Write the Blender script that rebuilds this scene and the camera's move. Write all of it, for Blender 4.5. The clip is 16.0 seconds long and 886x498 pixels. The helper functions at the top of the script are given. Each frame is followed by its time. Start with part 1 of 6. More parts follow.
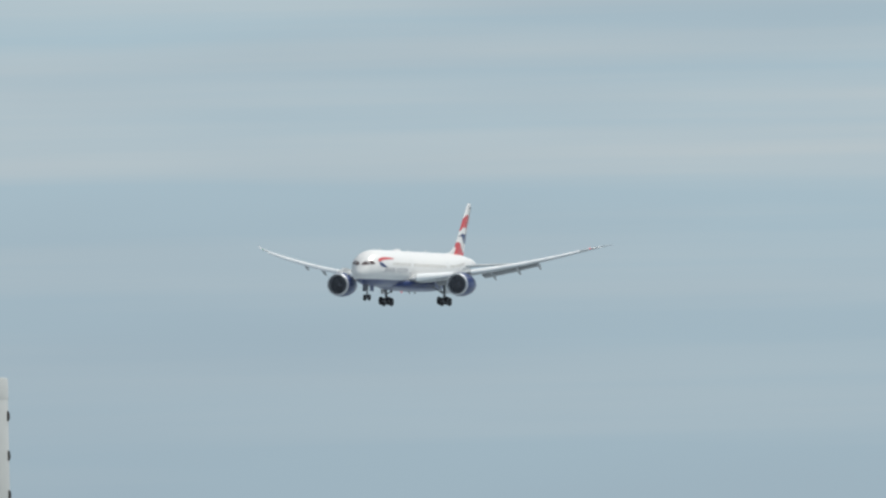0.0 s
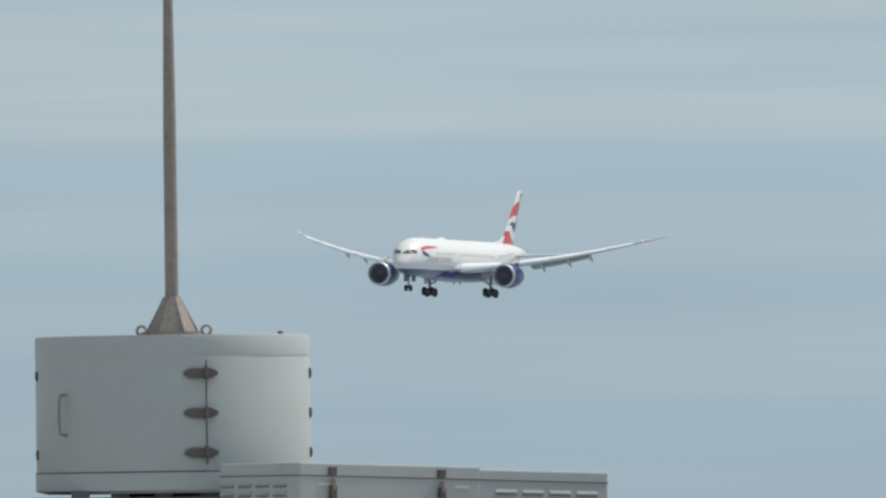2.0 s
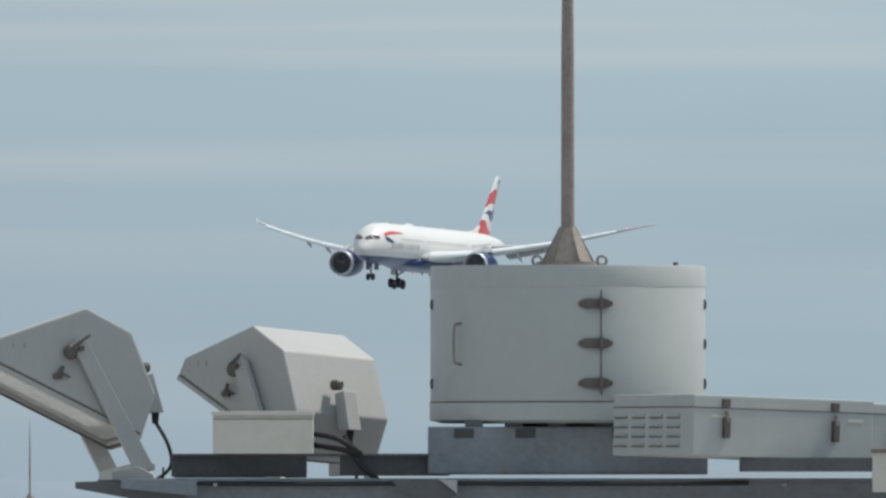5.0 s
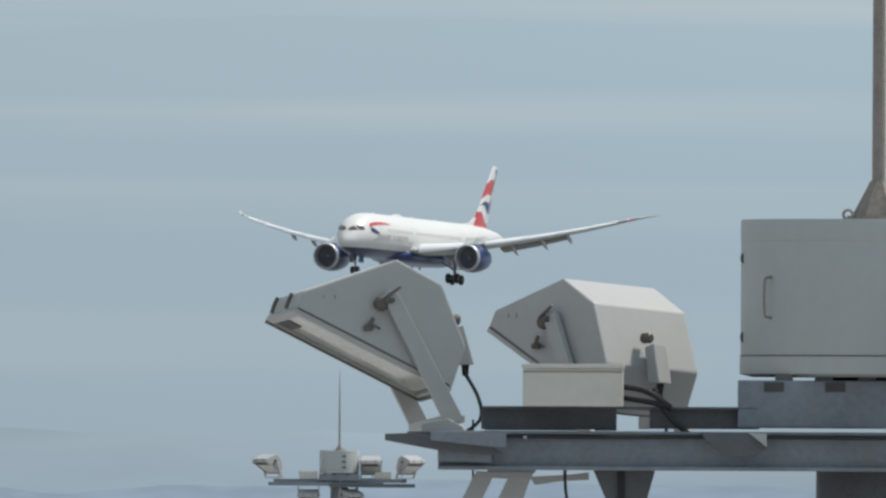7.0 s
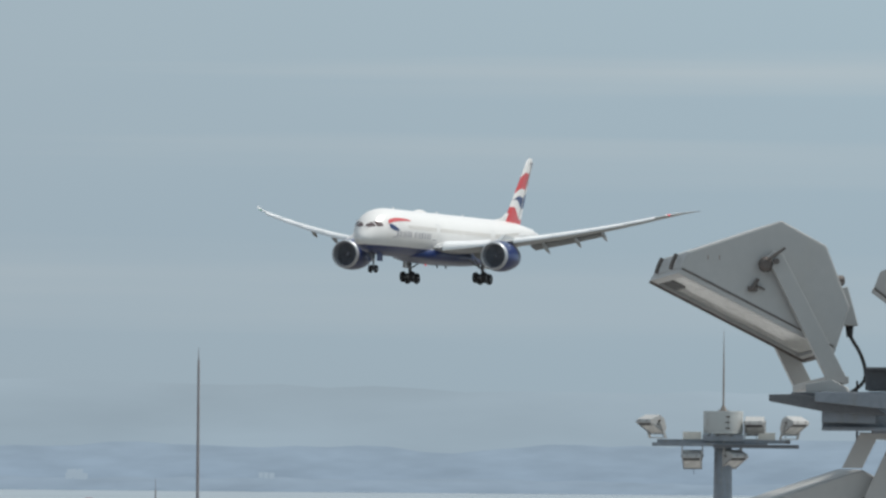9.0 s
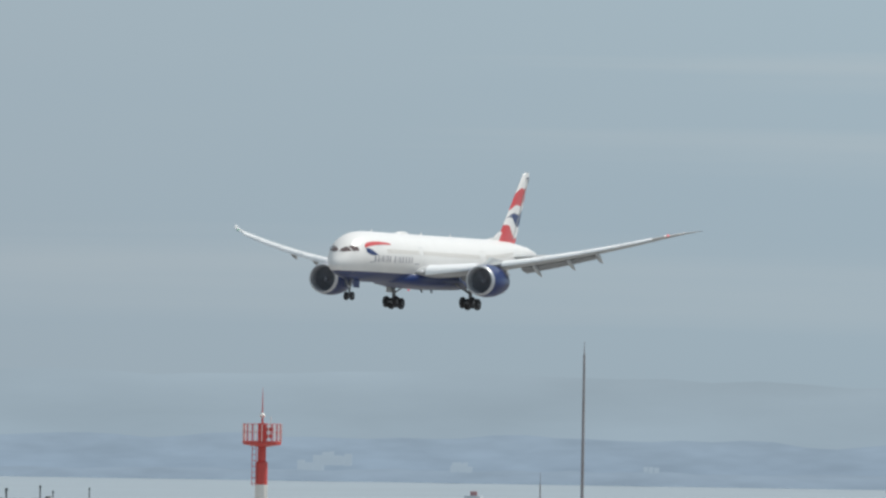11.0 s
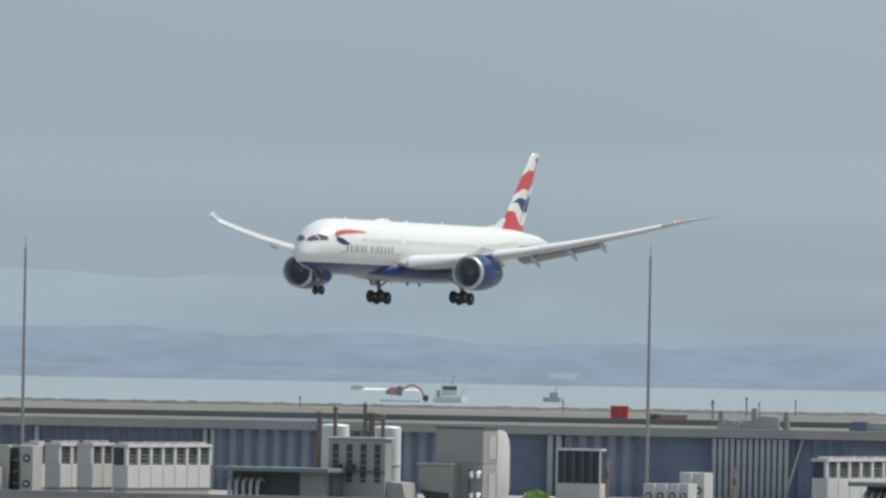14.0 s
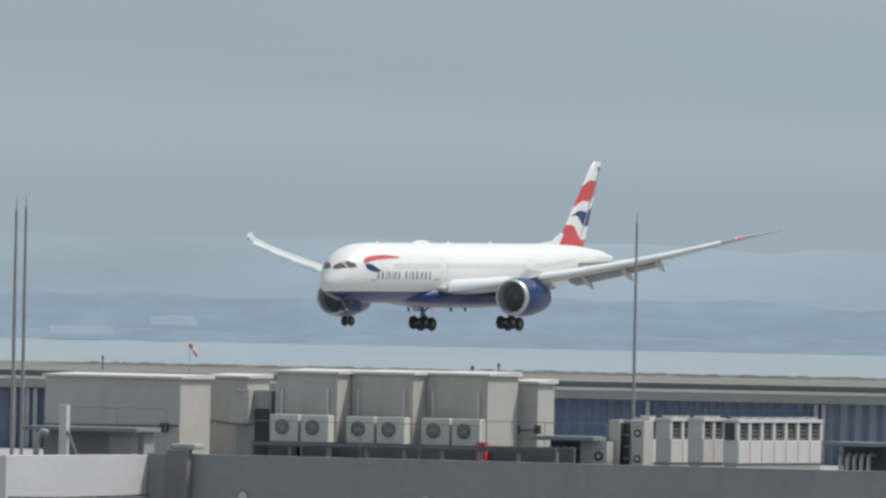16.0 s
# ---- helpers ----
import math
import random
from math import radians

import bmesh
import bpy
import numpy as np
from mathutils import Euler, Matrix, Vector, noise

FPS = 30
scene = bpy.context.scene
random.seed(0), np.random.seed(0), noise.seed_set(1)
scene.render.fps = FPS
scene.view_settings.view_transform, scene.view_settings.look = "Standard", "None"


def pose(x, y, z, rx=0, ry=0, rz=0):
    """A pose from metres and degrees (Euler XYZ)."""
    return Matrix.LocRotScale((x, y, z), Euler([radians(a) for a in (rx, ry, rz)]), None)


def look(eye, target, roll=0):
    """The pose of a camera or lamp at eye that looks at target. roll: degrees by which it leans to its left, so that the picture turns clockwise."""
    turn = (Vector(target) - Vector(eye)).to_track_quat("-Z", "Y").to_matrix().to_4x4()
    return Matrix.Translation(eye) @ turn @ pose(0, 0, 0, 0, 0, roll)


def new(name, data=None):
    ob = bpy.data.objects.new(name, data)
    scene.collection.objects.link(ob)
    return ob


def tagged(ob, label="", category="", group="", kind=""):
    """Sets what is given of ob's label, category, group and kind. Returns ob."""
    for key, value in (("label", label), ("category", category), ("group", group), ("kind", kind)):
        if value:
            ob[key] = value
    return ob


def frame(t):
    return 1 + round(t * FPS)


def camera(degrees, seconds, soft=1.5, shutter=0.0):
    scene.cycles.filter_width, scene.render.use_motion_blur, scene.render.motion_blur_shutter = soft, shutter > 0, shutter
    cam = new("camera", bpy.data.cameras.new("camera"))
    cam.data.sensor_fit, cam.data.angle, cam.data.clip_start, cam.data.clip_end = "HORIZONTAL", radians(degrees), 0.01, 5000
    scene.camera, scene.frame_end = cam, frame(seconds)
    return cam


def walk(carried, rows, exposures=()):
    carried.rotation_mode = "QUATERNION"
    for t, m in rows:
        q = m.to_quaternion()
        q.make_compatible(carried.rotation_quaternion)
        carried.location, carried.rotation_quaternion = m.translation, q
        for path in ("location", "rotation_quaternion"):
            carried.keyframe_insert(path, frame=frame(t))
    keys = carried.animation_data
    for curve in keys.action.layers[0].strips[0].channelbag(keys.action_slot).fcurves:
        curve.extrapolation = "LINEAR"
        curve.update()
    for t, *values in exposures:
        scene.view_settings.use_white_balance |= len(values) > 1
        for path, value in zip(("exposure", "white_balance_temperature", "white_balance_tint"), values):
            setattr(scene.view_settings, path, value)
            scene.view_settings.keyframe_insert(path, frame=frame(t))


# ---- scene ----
# A landing airliner seen through a very long lens from a terminal roof deck, 25 m above the water.
EYE = (0.0, 0.0, 25.0)


def bearing(az, el, d):
    """The place d metres away, at az milliradians right of +y and el above the eye."""
    return Vector((d * math.sin(az / 1000), d * math.cos(az / 1000), EYE[2] + d * el / 1000))


def aim(az, el, roll):
    return look(EYE, bearing(az, el, 1000), roll)


cam = camera(2.6418, 16.0, soft=2.6)
walk(cam, [
    (0.0, aim(81.778, 17.674, -1.10)),
    (0.5, aim(79.238, 17.260, -1.00)),
    (1.0, aim(75.198, 16.512, -0.86)),
    (1.5, aim(70.940, 15.499, -0.76)),
    (2.0, aim(66.000, 15.753, -0.76)),
    (2.5, aim(62.099, 15.578, -0.61)),
    (3.0, aim(57.805, 14.689, -0.42)),
    (3.5, aim(54.005, 13.984, -0.34)),
    (3.7, aim(52.298, 13.524, -0.25)),
    (5.8, aim(39.989, 12.213, -0.04)),
    (6.0, aim(38.013, 12.151, -0.04)),
    (6.5, aim(33.777, 10.652, 0.04)),
    (7.0, aim(29.187, 9.808, 0.28)),
    (7.5, aim(24.087, 9.006, 0.55)),
    (8.0, aim(18.122, 8.542, 0.52)),
    (8.5, aim(14.066, 7.767, 0.38)),
    (9.0, aim(9.184, 7.608, 0.50)),
    (9.2, aim(6.942, 7.363, 0.47)),
    (11.3, aim(-13.665, 6.994, 0.82)),
    (11.5, aim(-15.496, 6.734, 0.71)),
    (12.0, aim(-21.035, 5.572, 0.76)),
    (12.5, aim(-27.202, 4.490, 0.95)),
    (13.0, aim(-33.550, 3.387, 0.92)),
    (13.5, aim(-40.902, 2.422, 1.02)),
    (14.0, aim(-47.625, 1.894, 1.04)),
    (14.5, aim(-54.566, 1.617, 0.93)),
    (15.0, aim(-63.737, 0.341, 1.21)),
    (15.5, aim(-71.585, -0.808, 1.15)),
    (16.0, aim(-79.412, 0.000, 1.16)),
])

# ---- light ----
SUN_FROM = Vector((0.85, 0.36, 1.45)).normalized()
world = bpy.data.worlds.new("sky")
scene.world = world
world.use_nodes = True
wn, wl = world.node_tree.nodes, world.node_tree.links
wn.clear()
w_out = wn.new("ShaderNodeOutputWorld")
w_bg = wn.new("ShaderNodeBackground")
w_sky = wn.new("ShaderNodeTexSky")
w_sky.sky_type, w_sky.sun_disc = "NISHITA", False
w_sky.sun_elevation = math.asin(SUN_FROM.z)
w_sky.sun_rotation = math.atan2(SUN_FROM.x, SUN_FROM.y)
w_sky.dust_density = 3.0
w_co = wn.new("ShaderNodeTexCoord")


def w_noise(scale, detail, low, high, offset=(0, 0, 0)):
    m = wn.new("ShaderNodeMapping")
    m.inputs["Scale"].default_value = scale
    m.inputs["Location"].default_value = offset
    n = wn.new("ShaderNodeTexNoise")
    n.inputs["Scale"].default_value = 1.0
    n.inputs["Detail"].default_value = detail
    r = wn.new("ShaderNodeMapRange")
    r.inputs["From Min"].default_value, r.inputs["From Max"].default_value = low, high
    wl.new(w_co.outputs["Generated"], m.inputs["Vector"])
    wl.new(m.outputs[0], n.inputs["Vector"])
    wl.new(n.outputs["Fac"], r.inputs["Value"])
    return r.outputs[0]


def w_mix(fac, a, b):
    m = wn.new("ShaderNodeMix")
    m.data_type = "RGBA"
    for socket, value in ((m.inputs[0], fac), (m.inputs[6], a), (m.inputs[7], b)):
        if isinstance(value, (tuple, float)):
            socket.default_value = value
        else:
            wl.new(value, socket)
    return m.outputs[2]


# thin high overcast: the clear sky behind a milky sheet with long flat streaks
w_scale = wn.new("ShaderNodeMix")
w_scale.data_type, w_scale.blend_type = "RGBA", "MULTIPLY"
w_scale.inputs[0].default_value = 1.0
w_scale.inputs[7].default_value = (0.09, 0.09, 0.09, 1)
wl.new(w_sky.outputs[0], w_scale.inputs[6])
w_sep = wn.new("ShaderNodeSeparateXYZ")
wl.new(w_co.outputs["Generated"], w_sep.inputs[0])
w_el = wn.new("ShaderNodeMapRange")
w_el.inputs["From Min"].default_value, w_el.inputs["From Max"].default_value = -0.004, 0.034
wl.new(w_sep.outputs["Z"], w_el.inputs["Value"])
w_az = wn.new("ShaderNodeMapRange")
w_az.inputs["From Min"].default_value, w_az.inputs["From Max"].default_value = -0.09, 0.07
wl.new(w_sep.outputs["X"], w_az.inputs["Value"])
sheet = w_mix(w_az.outputs[0], w_mix(w_el.outputs[0], (0.350, 0.418, 0.478, 1), (0.375, 0.455, 0.515, 1)),
              w_mix(w_el.outputs[0], (0.350, 0.465, 0.545, 1), (0.435, 0.580, 0.662, 1)))
w_high = wn.new("ShaderNodeMath")
w_high.operation = "MULTIPLY"
wl.new(w_el.outputs[0], w_high.inputs[0])
wl.new(w_noise((7, 7, 260), 4, 0.45, 0.80, (3.1, 0.4, 2.7)), w_high.inputs[1])
streaks = w_mix(w_high.outputs[0], sheet, (0.63, 0.65, 0.645, 1))
patches = w_mix(w_noise((16, 16, 90), 3, 0.45, 0.95, (0.3, 1.4, 7.7)), streaks, (0.350, 0.455, 0.535, 1))
wl.new(w_mix(0.9, w_scale.outputs[2], patches), w_bg.inputs["Color"])
w_bg.inputs["Strength"].default_value = 1.0
wl.new(w_bg.outputs[0], w_out.inputs[0])

sun = new("sun", bpy.data.lights.new("sun", "SUN"))
sun.data.energy, sun.data.angle, sun.data.color = 3.9, radians(8), (1.0, 0.95, 0.88)
sun.matrix_world = look(SUN_FROM * 100, (0, 0, 0))

# ---- materials ----


def material(name, color, rough=0.6, metal=0.0, vary=0.12, grain=2.0, stain=0.0, stain_color=(0.2, 0.17, 0.14), streak=1.0, bump=0.0, space="Object"):
    """A surface with colour variation at two scales, optional stains (streak > 1 draws them out downwards) and fine relief."""
    m = bpy.data.materials.new(name)
    m.use_nodes = True
    n, l = m.node_tree.nodes, m.node_tree.links
    b = n["Principled BSDF"]
    b.inputs["Roughness"].default_value, b.inputs["Metallic"].default_value = rough, metal
    co = n.new("ShaderNodeTexCoord")
    def noise_node(scale, detail=4):
        t = n.new("ShaderNodeTexNoise")
        t.inputs["Scale"].default_value, t.inputs["Detail"].default_value = scale, detail
        l.new(co.outputs[space], t.inputs["Vector"])
        return t
    big, small = noise_node(grain), noise_node(grain * 9, 6)
    add = n.new("ShaderNodeMath")
    add.operation = "ADD"
    l.new(big.outputs["Fac"], add.inputs[0])
    l.new(small.outputs["Fac"], add.inputs[1])
    r = n.new("ShaderNodeMapRange")
    r.inputs["From Min"].default_value, r.inputs["From Max"].default_value = 0.6, 1.4
    r.inputs["To Min"].default_value, r.inputs["To Max"].default_value = 1 - vary, 1 + vary
    l.new(add.outputs[0], r.inputs["Value"])
    mul = n.new("ShaderNodeMix")
    mul.data_type, mul.blend_type = "RGBA", "MULTIPLY"
    mul.inputs[0].default_value = 1.0
    mul.inputs[6].default_value = (*color, 1)
    l.new(r.outputs[0], mul.inputs[7])
    last = mul.outputs[2]
    if stain:
        mp = n.new("ShaderNodeMapping")
        mp.inputs["Scale"].default_value = (grain * 3, grain * 3, grain * 3 / streak)
        l.new(co.outputs[space], mp.inputs["Vector"])
        t = n.new("ShaderNodeTexNoise")
        t.inputs["Scale"].default_value, t.inputs["Detail"].default_value = 1.0, 7
        l.new(mp.outputs[0], t.inputs["Vector"])
        sr = n.new("ShaderNodeMapRange")
        sr.inputs["From Min"].default_value, sr.inputs["From Max"].default_value = 0.52, 0.78
        sr.inputs["To Max"].default_value = stain
        l.new(t.outputs["Fac"], sr.inputs["Value"])
        sm = n.new("ShaderNodeMix")
        sm.data_type = "RGBA"
        l.new(sr.outputs[0], sm.inputs[0])
        l.new(last, sm.inputs[6])
        sm.inputs[7].default_value = (*stain_color, 1)
        last = sm.outputs[2]
    l.new(last, b.inputs["Base Color"])
    if bump:
        bp = n.new("ShaderNodeBump")
        bp.inputs["Strength"].default_value, bp.inputs["Distance"].default_value = bump, 0.02
        l.new(small.outputs["Fac"], bp.inputs["Height"])
        l.new(bp.outputs[0], b.inputs["Normal"])
    return m


def glowing(name, color, strength):
    m = bpy.data.materials.new(name)
    m.use_nodes = True
    b = m.node_tree.nodes["Principled BSDF"]
    b.inputs["Base Color"].default_value = (*color, 1)
    b.inputs["Emission Color"].default_value = (*color, 1)
    b.inputs["Emission Strength"].default_value = strength
    return m


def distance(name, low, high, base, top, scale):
    """A far shore through kilometres of air: haze painted as a glowing bluish tone, paler upwards."""
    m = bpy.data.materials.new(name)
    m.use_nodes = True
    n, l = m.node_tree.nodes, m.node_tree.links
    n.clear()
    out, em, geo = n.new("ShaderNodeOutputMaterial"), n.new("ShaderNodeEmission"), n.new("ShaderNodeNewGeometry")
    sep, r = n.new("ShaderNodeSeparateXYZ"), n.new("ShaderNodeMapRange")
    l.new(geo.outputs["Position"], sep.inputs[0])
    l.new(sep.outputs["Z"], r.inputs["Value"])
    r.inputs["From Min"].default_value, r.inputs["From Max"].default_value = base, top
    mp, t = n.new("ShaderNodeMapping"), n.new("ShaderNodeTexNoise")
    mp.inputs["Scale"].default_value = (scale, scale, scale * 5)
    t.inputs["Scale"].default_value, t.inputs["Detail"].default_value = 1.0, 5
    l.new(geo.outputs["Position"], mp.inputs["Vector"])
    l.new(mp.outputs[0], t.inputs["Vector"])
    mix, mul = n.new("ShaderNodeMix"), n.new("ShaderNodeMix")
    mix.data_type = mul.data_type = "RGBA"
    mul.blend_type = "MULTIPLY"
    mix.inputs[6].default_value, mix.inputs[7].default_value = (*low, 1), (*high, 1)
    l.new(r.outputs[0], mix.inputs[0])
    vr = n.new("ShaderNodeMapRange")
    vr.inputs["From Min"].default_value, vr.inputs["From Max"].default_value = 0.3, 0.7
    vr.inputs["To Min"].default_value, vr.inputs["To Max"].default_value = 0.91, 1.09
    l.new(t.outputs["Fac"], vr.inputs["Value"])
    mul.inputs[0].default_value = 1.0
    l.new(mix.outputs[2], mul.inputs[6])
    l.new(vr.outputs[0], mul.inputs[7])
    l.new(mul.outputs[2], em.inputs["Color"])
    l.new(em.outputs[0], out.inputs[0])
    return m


WHITE = material("aircraft_white_paint", (0.70, 0.69, 0.68), 0.28, vary=0.03, grain=0.4, stain=0.12, stain_color=(0.55, 0.52, 0.47), streak=3)
GREY_WING = material("wing_grey_paint", (0.44, 0.455, 0.465), 0.4, vary=0.06, grain=0.5, stain=0.2, stain_color=(0.2, 0.2, 0.2))
# Darker than the wing: shade under the flaps is put into the colour.
FLAP = material("flap_grey_shaded", (0.27, 0.28, 0.29), 0.5, vary=0.08, grain=0.5, stain=0.2, stain_color=(0.18, 0.18, 0.18))
SLAT = material("bare_leading_edge", (0.80, 0.81, 0.82), 0.35, 0.0, vary=0.05, grain=0.6)
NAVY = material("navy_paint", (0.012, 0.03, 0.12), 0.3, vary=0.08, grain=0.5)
RED = material("red_paint", (0.52, 0.06, 0.065), 0.35, vary=0.06, grain=0.5)
LIP = material("polished_lip", (0.50, 0.51, 0.53), 0.4, 0.5, vary=0.04)
# Haze across the dark inlet is put into these two lighter tones.
DUCT = material("inlet_liner_hazed", (0.34, 0.35, 0.38), 0.6, vary=0.12)
FAN = material("fan_composite_hazed", (0.20, 0.21, 0.24), 0.55, 0.1, vary=0.10)
TYRE = material("tyre_rubber", (0.03, 0.031, 0.034), 0.85, vary=0.2, grain=4)
STRUT = material("landing_gear_paint", (0.20, 0.21, 0.22), 0.5, 0.2, vary=0.1, grain=3)
GLASS = material("cockpit_glass", (0.13, 0.095, 0.095), 0.08, vary=0.1)
PORTHOLE = material("cabin_window_glass", (0.62, 0.59, 0.55), 0.15, vary=0.1)
LETTER = material("livery_lettering_blue", (0.21, 0.215, 0.26), 0.4, vary=0.05)
MAST_PAINT = material("mast_head_paint", (0.40, 0.415, 0.41), 0.5, vary=0.05, grain=1.5, stain=0.18, stain_color=(0.33, 0.31, 0.28), streak=4, bump=0.05)
LAMP_PAINT = material("floodlight_paint", (0.385, 0.385, 0.38), 0.45, vary=0.05, grain=2.0, stain=0.12, stain_color=(0.36, 0.34, 0.30), streak=3)
CREAM = material("cream_box_paint", (0.58, 0.56, 0.51), 0.5, vary=0.05, grain=2, stain=0.15)
GALV = material("galvanised_steel", (0.205, 0.23, 0.262), 0.55, 0.25, vary=0.2, grain=3, stain=0.55, stain_color=(0.21, 0.19, 0.155), streak=5)
# Haze lifts this tone slightly; on the near column it stands for shade.
DARK_STEEL = material("weathered_dark_and_shaded_steel", (0.115, 0.12, 0.13), 0.6, 0.3, vary=0.2, grain=5)
ROD = material("rusty_rod_steel", (0.27, 0.235, 0.21), 0.65, 0.2, vary=0.2, grain=9, stain=0.5, stain_color=(0.14, 0.09, 0.06))
POLE = material("weathered_pole_steel", (0.27, 0.26, 0.27), 0.7, 0.1, vary=0.2, grain=2, stain=0.4, stain_color=(0.2, 0.15, 0.14), streak=4)
HARDWARE = material("oxidised_hinge", (0.125, 0.108, 0.10), 0.55, 0.4, vary=0.25, grain=14)
CABLE = material("black_cable", (0.015, 0.015, 0.016), 0.6, vary=0.1)
# Dark blotches paint streaky reflections into the glass colour.
LENS = material("floodlight_glass", (0.50, 0.50, 0.48), 0.12, vary=0.25, grain=3, stain=0.5, stain_color=(0.20, 0.19, 0.18))
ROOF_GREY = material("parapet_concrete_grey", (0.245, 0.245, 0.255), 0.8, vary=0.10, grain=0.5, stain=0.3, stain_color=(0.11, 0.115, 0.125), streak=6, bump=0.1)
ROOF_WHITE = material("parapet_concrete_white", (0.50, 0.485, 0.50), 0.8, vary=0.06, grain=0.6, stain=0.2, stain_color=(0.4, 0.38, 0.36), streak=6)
ROOF_DECK = material("roof_membrane", (0.16, 0.165, 0.17), 0.9, vary=0.15, grain=0.6)
PANEL = material("plant_room_panel", (0.45, 0.425, 0.40), 0.55, vary=0.08, grain=0.8, stain=0.4, stain_color=(0.32, 0.29, 0.26), streak=5)
PANEL_GREY = material("air_handler_panel", (0.34, 0.33, 0.315), 0.55, vary=0.07, grain=0.8, stain=0.25, stain_color=(0.24, 0.22, 0.2), streak=5)
UNIT_WHITE = material("condenser_enamel", (0.56, 0.54, 0.53), 0.5, vary=0.06, grain=1.2, stain=0.25, stain_color=(0.42, 0.38, 0.33), streak=5)
TANK_WHITE = material("tank_white", (0.70, 0.73, 0.73), 0.4, vary=0.05, grain=1.0, stain=0.2, stain_color=(0.45, 0.42, 0.38), streak=6)
# Serves grilles and the hood's shadow; haze lifts it slightly off black.
GRILLE = material("dark_grille_and_shadow", (0.065, 0.066, 0.068), 0.7, vary=0.2, grain=6)
HOOD = material("blue_grey_canopy", (0.20, 0.235, 0.245), 0.6, vary=0.1, grain=1)
FADED = material("faded_container_paint", (0.33, 0.235, 0.225), 0.8, vary=0.2, grain=0.4)
PILLAR = material("weathered_duct_sheet", (0.165, 0.155, 0.155), 0.7, vary=0.15, grain=2, stain=0.3)
KERB = material("dark_road_kerb", (0.175, 0.175, 0.185), 0.85, vary=0.2, grain=0.05)
PILE_LIGHT = material("weathered_sheet_pile", (0.225, 0.25, 0.31), 0.75, vary=0.25, grain=0.25, stain=0.5, stain_color=(0.13, 0.155, 0.22), streak=7)
RUST = material("rusty_pipe", (0.19, 0.145, 0.125), 0.8, vary=0.3, grain=3)
SIGNAL_RED = material("signal_red", (0.52, 0.065, 0.055), 0.5, vary=0.12, grain=1.5, stain=0.15, stain_color=(0.3, 0.03, 0.03))
SIGNAL_WHITE = material("signal_white", (0.72, 0.70, 0.67), 0.5, vary=0.06, grain=1.0, stain=0.35, stain_color=(0.42, 0.36, 0.32), streak=6)
# Blue raised towards grey: haze before the quay is put into the colour.
BLUE_STEEL = material("hazed_blue_pile_paint", (0.13, 0.16, 0.235), 0.65, vary=0.25, grain=0.25, stain=0.5, stain_color=(0.19, 0.21, 0.26), streak=8)
PALE_PILE = material("pale_concrete_pile", (0.33, 0.345, 0.37), 0.8, vary=0.2, grain=0.4, stain=0.4, stain_color=(0.17, 0.18, 0.21), streak=6)
DECK_EDGE = material("quay_edge_concrete", (0.29, 0.285, 0.275), 0.85, vary=0.1, grain=0.05, stain=0.35, stain_color=(0.18, 0.18, 0.19), streak=2)
DECK_TOP = material("airfield_turf_and_tarmac", (0.15, 0.145, 0.135), 0.95, vary=0.3, grain=0.02, stain=0.5, stain_color=(0.22, 0.21, 0.19))
APRON = material("apron_concrete", (0.30, 0.295, 0.29), 0.9, vary=0.12, grain=0.03, stain=0.4, stain_color=(0.28, 0.27, 0.26))
# Sky glare on the water is put into this pale base colour.
WATER = material("bay_water_with_glare", (0.243, 0.287, 0.322), 0.40, vary=0.12, grain=0.01)
# Red and grey are washed out: haze over the bay is put into them.
SHIP_RED = material("hazed_dredger_red", (0.47, 0.25, 0.25), 0.6, vary=0.15, grain=0.4)
SHIP_GREY = material("hazed_workboat_grey", (0.40, 0.43, 0.47), 0.6, vary=0.12, grain=0.3)
SHIP_WHITE = material("workboat_white", (0.62, 0.64, 0.66), 0.5, vary=0.06, grain=0.3)
FOAM = material("wake_foam", (0.72, 0.74, 0.76), 0.9, vary=0.25, grain=0.6)
LEAF = material("shrub_leaf", (0.34, 0.48, 0.13), 0.7, vary=0.3, grain=4)
# The cap's blue is desaturated to carry haze in its colour.
RADOME_BLUE = material("hazed_dome_blue", (0.13, 0.18, 0.30), 0.4, vary=0.06)
NAV_RED = glowing("red_navigation_light", (0.9, 0.08, 0.10), 0.45)
STROBE = glowing("white_strobe", (0.9, 0.75, 0.72), 0.6)
LANDING = glowing("landing_light", (0.55, 0.56, 0.58), 0.25)


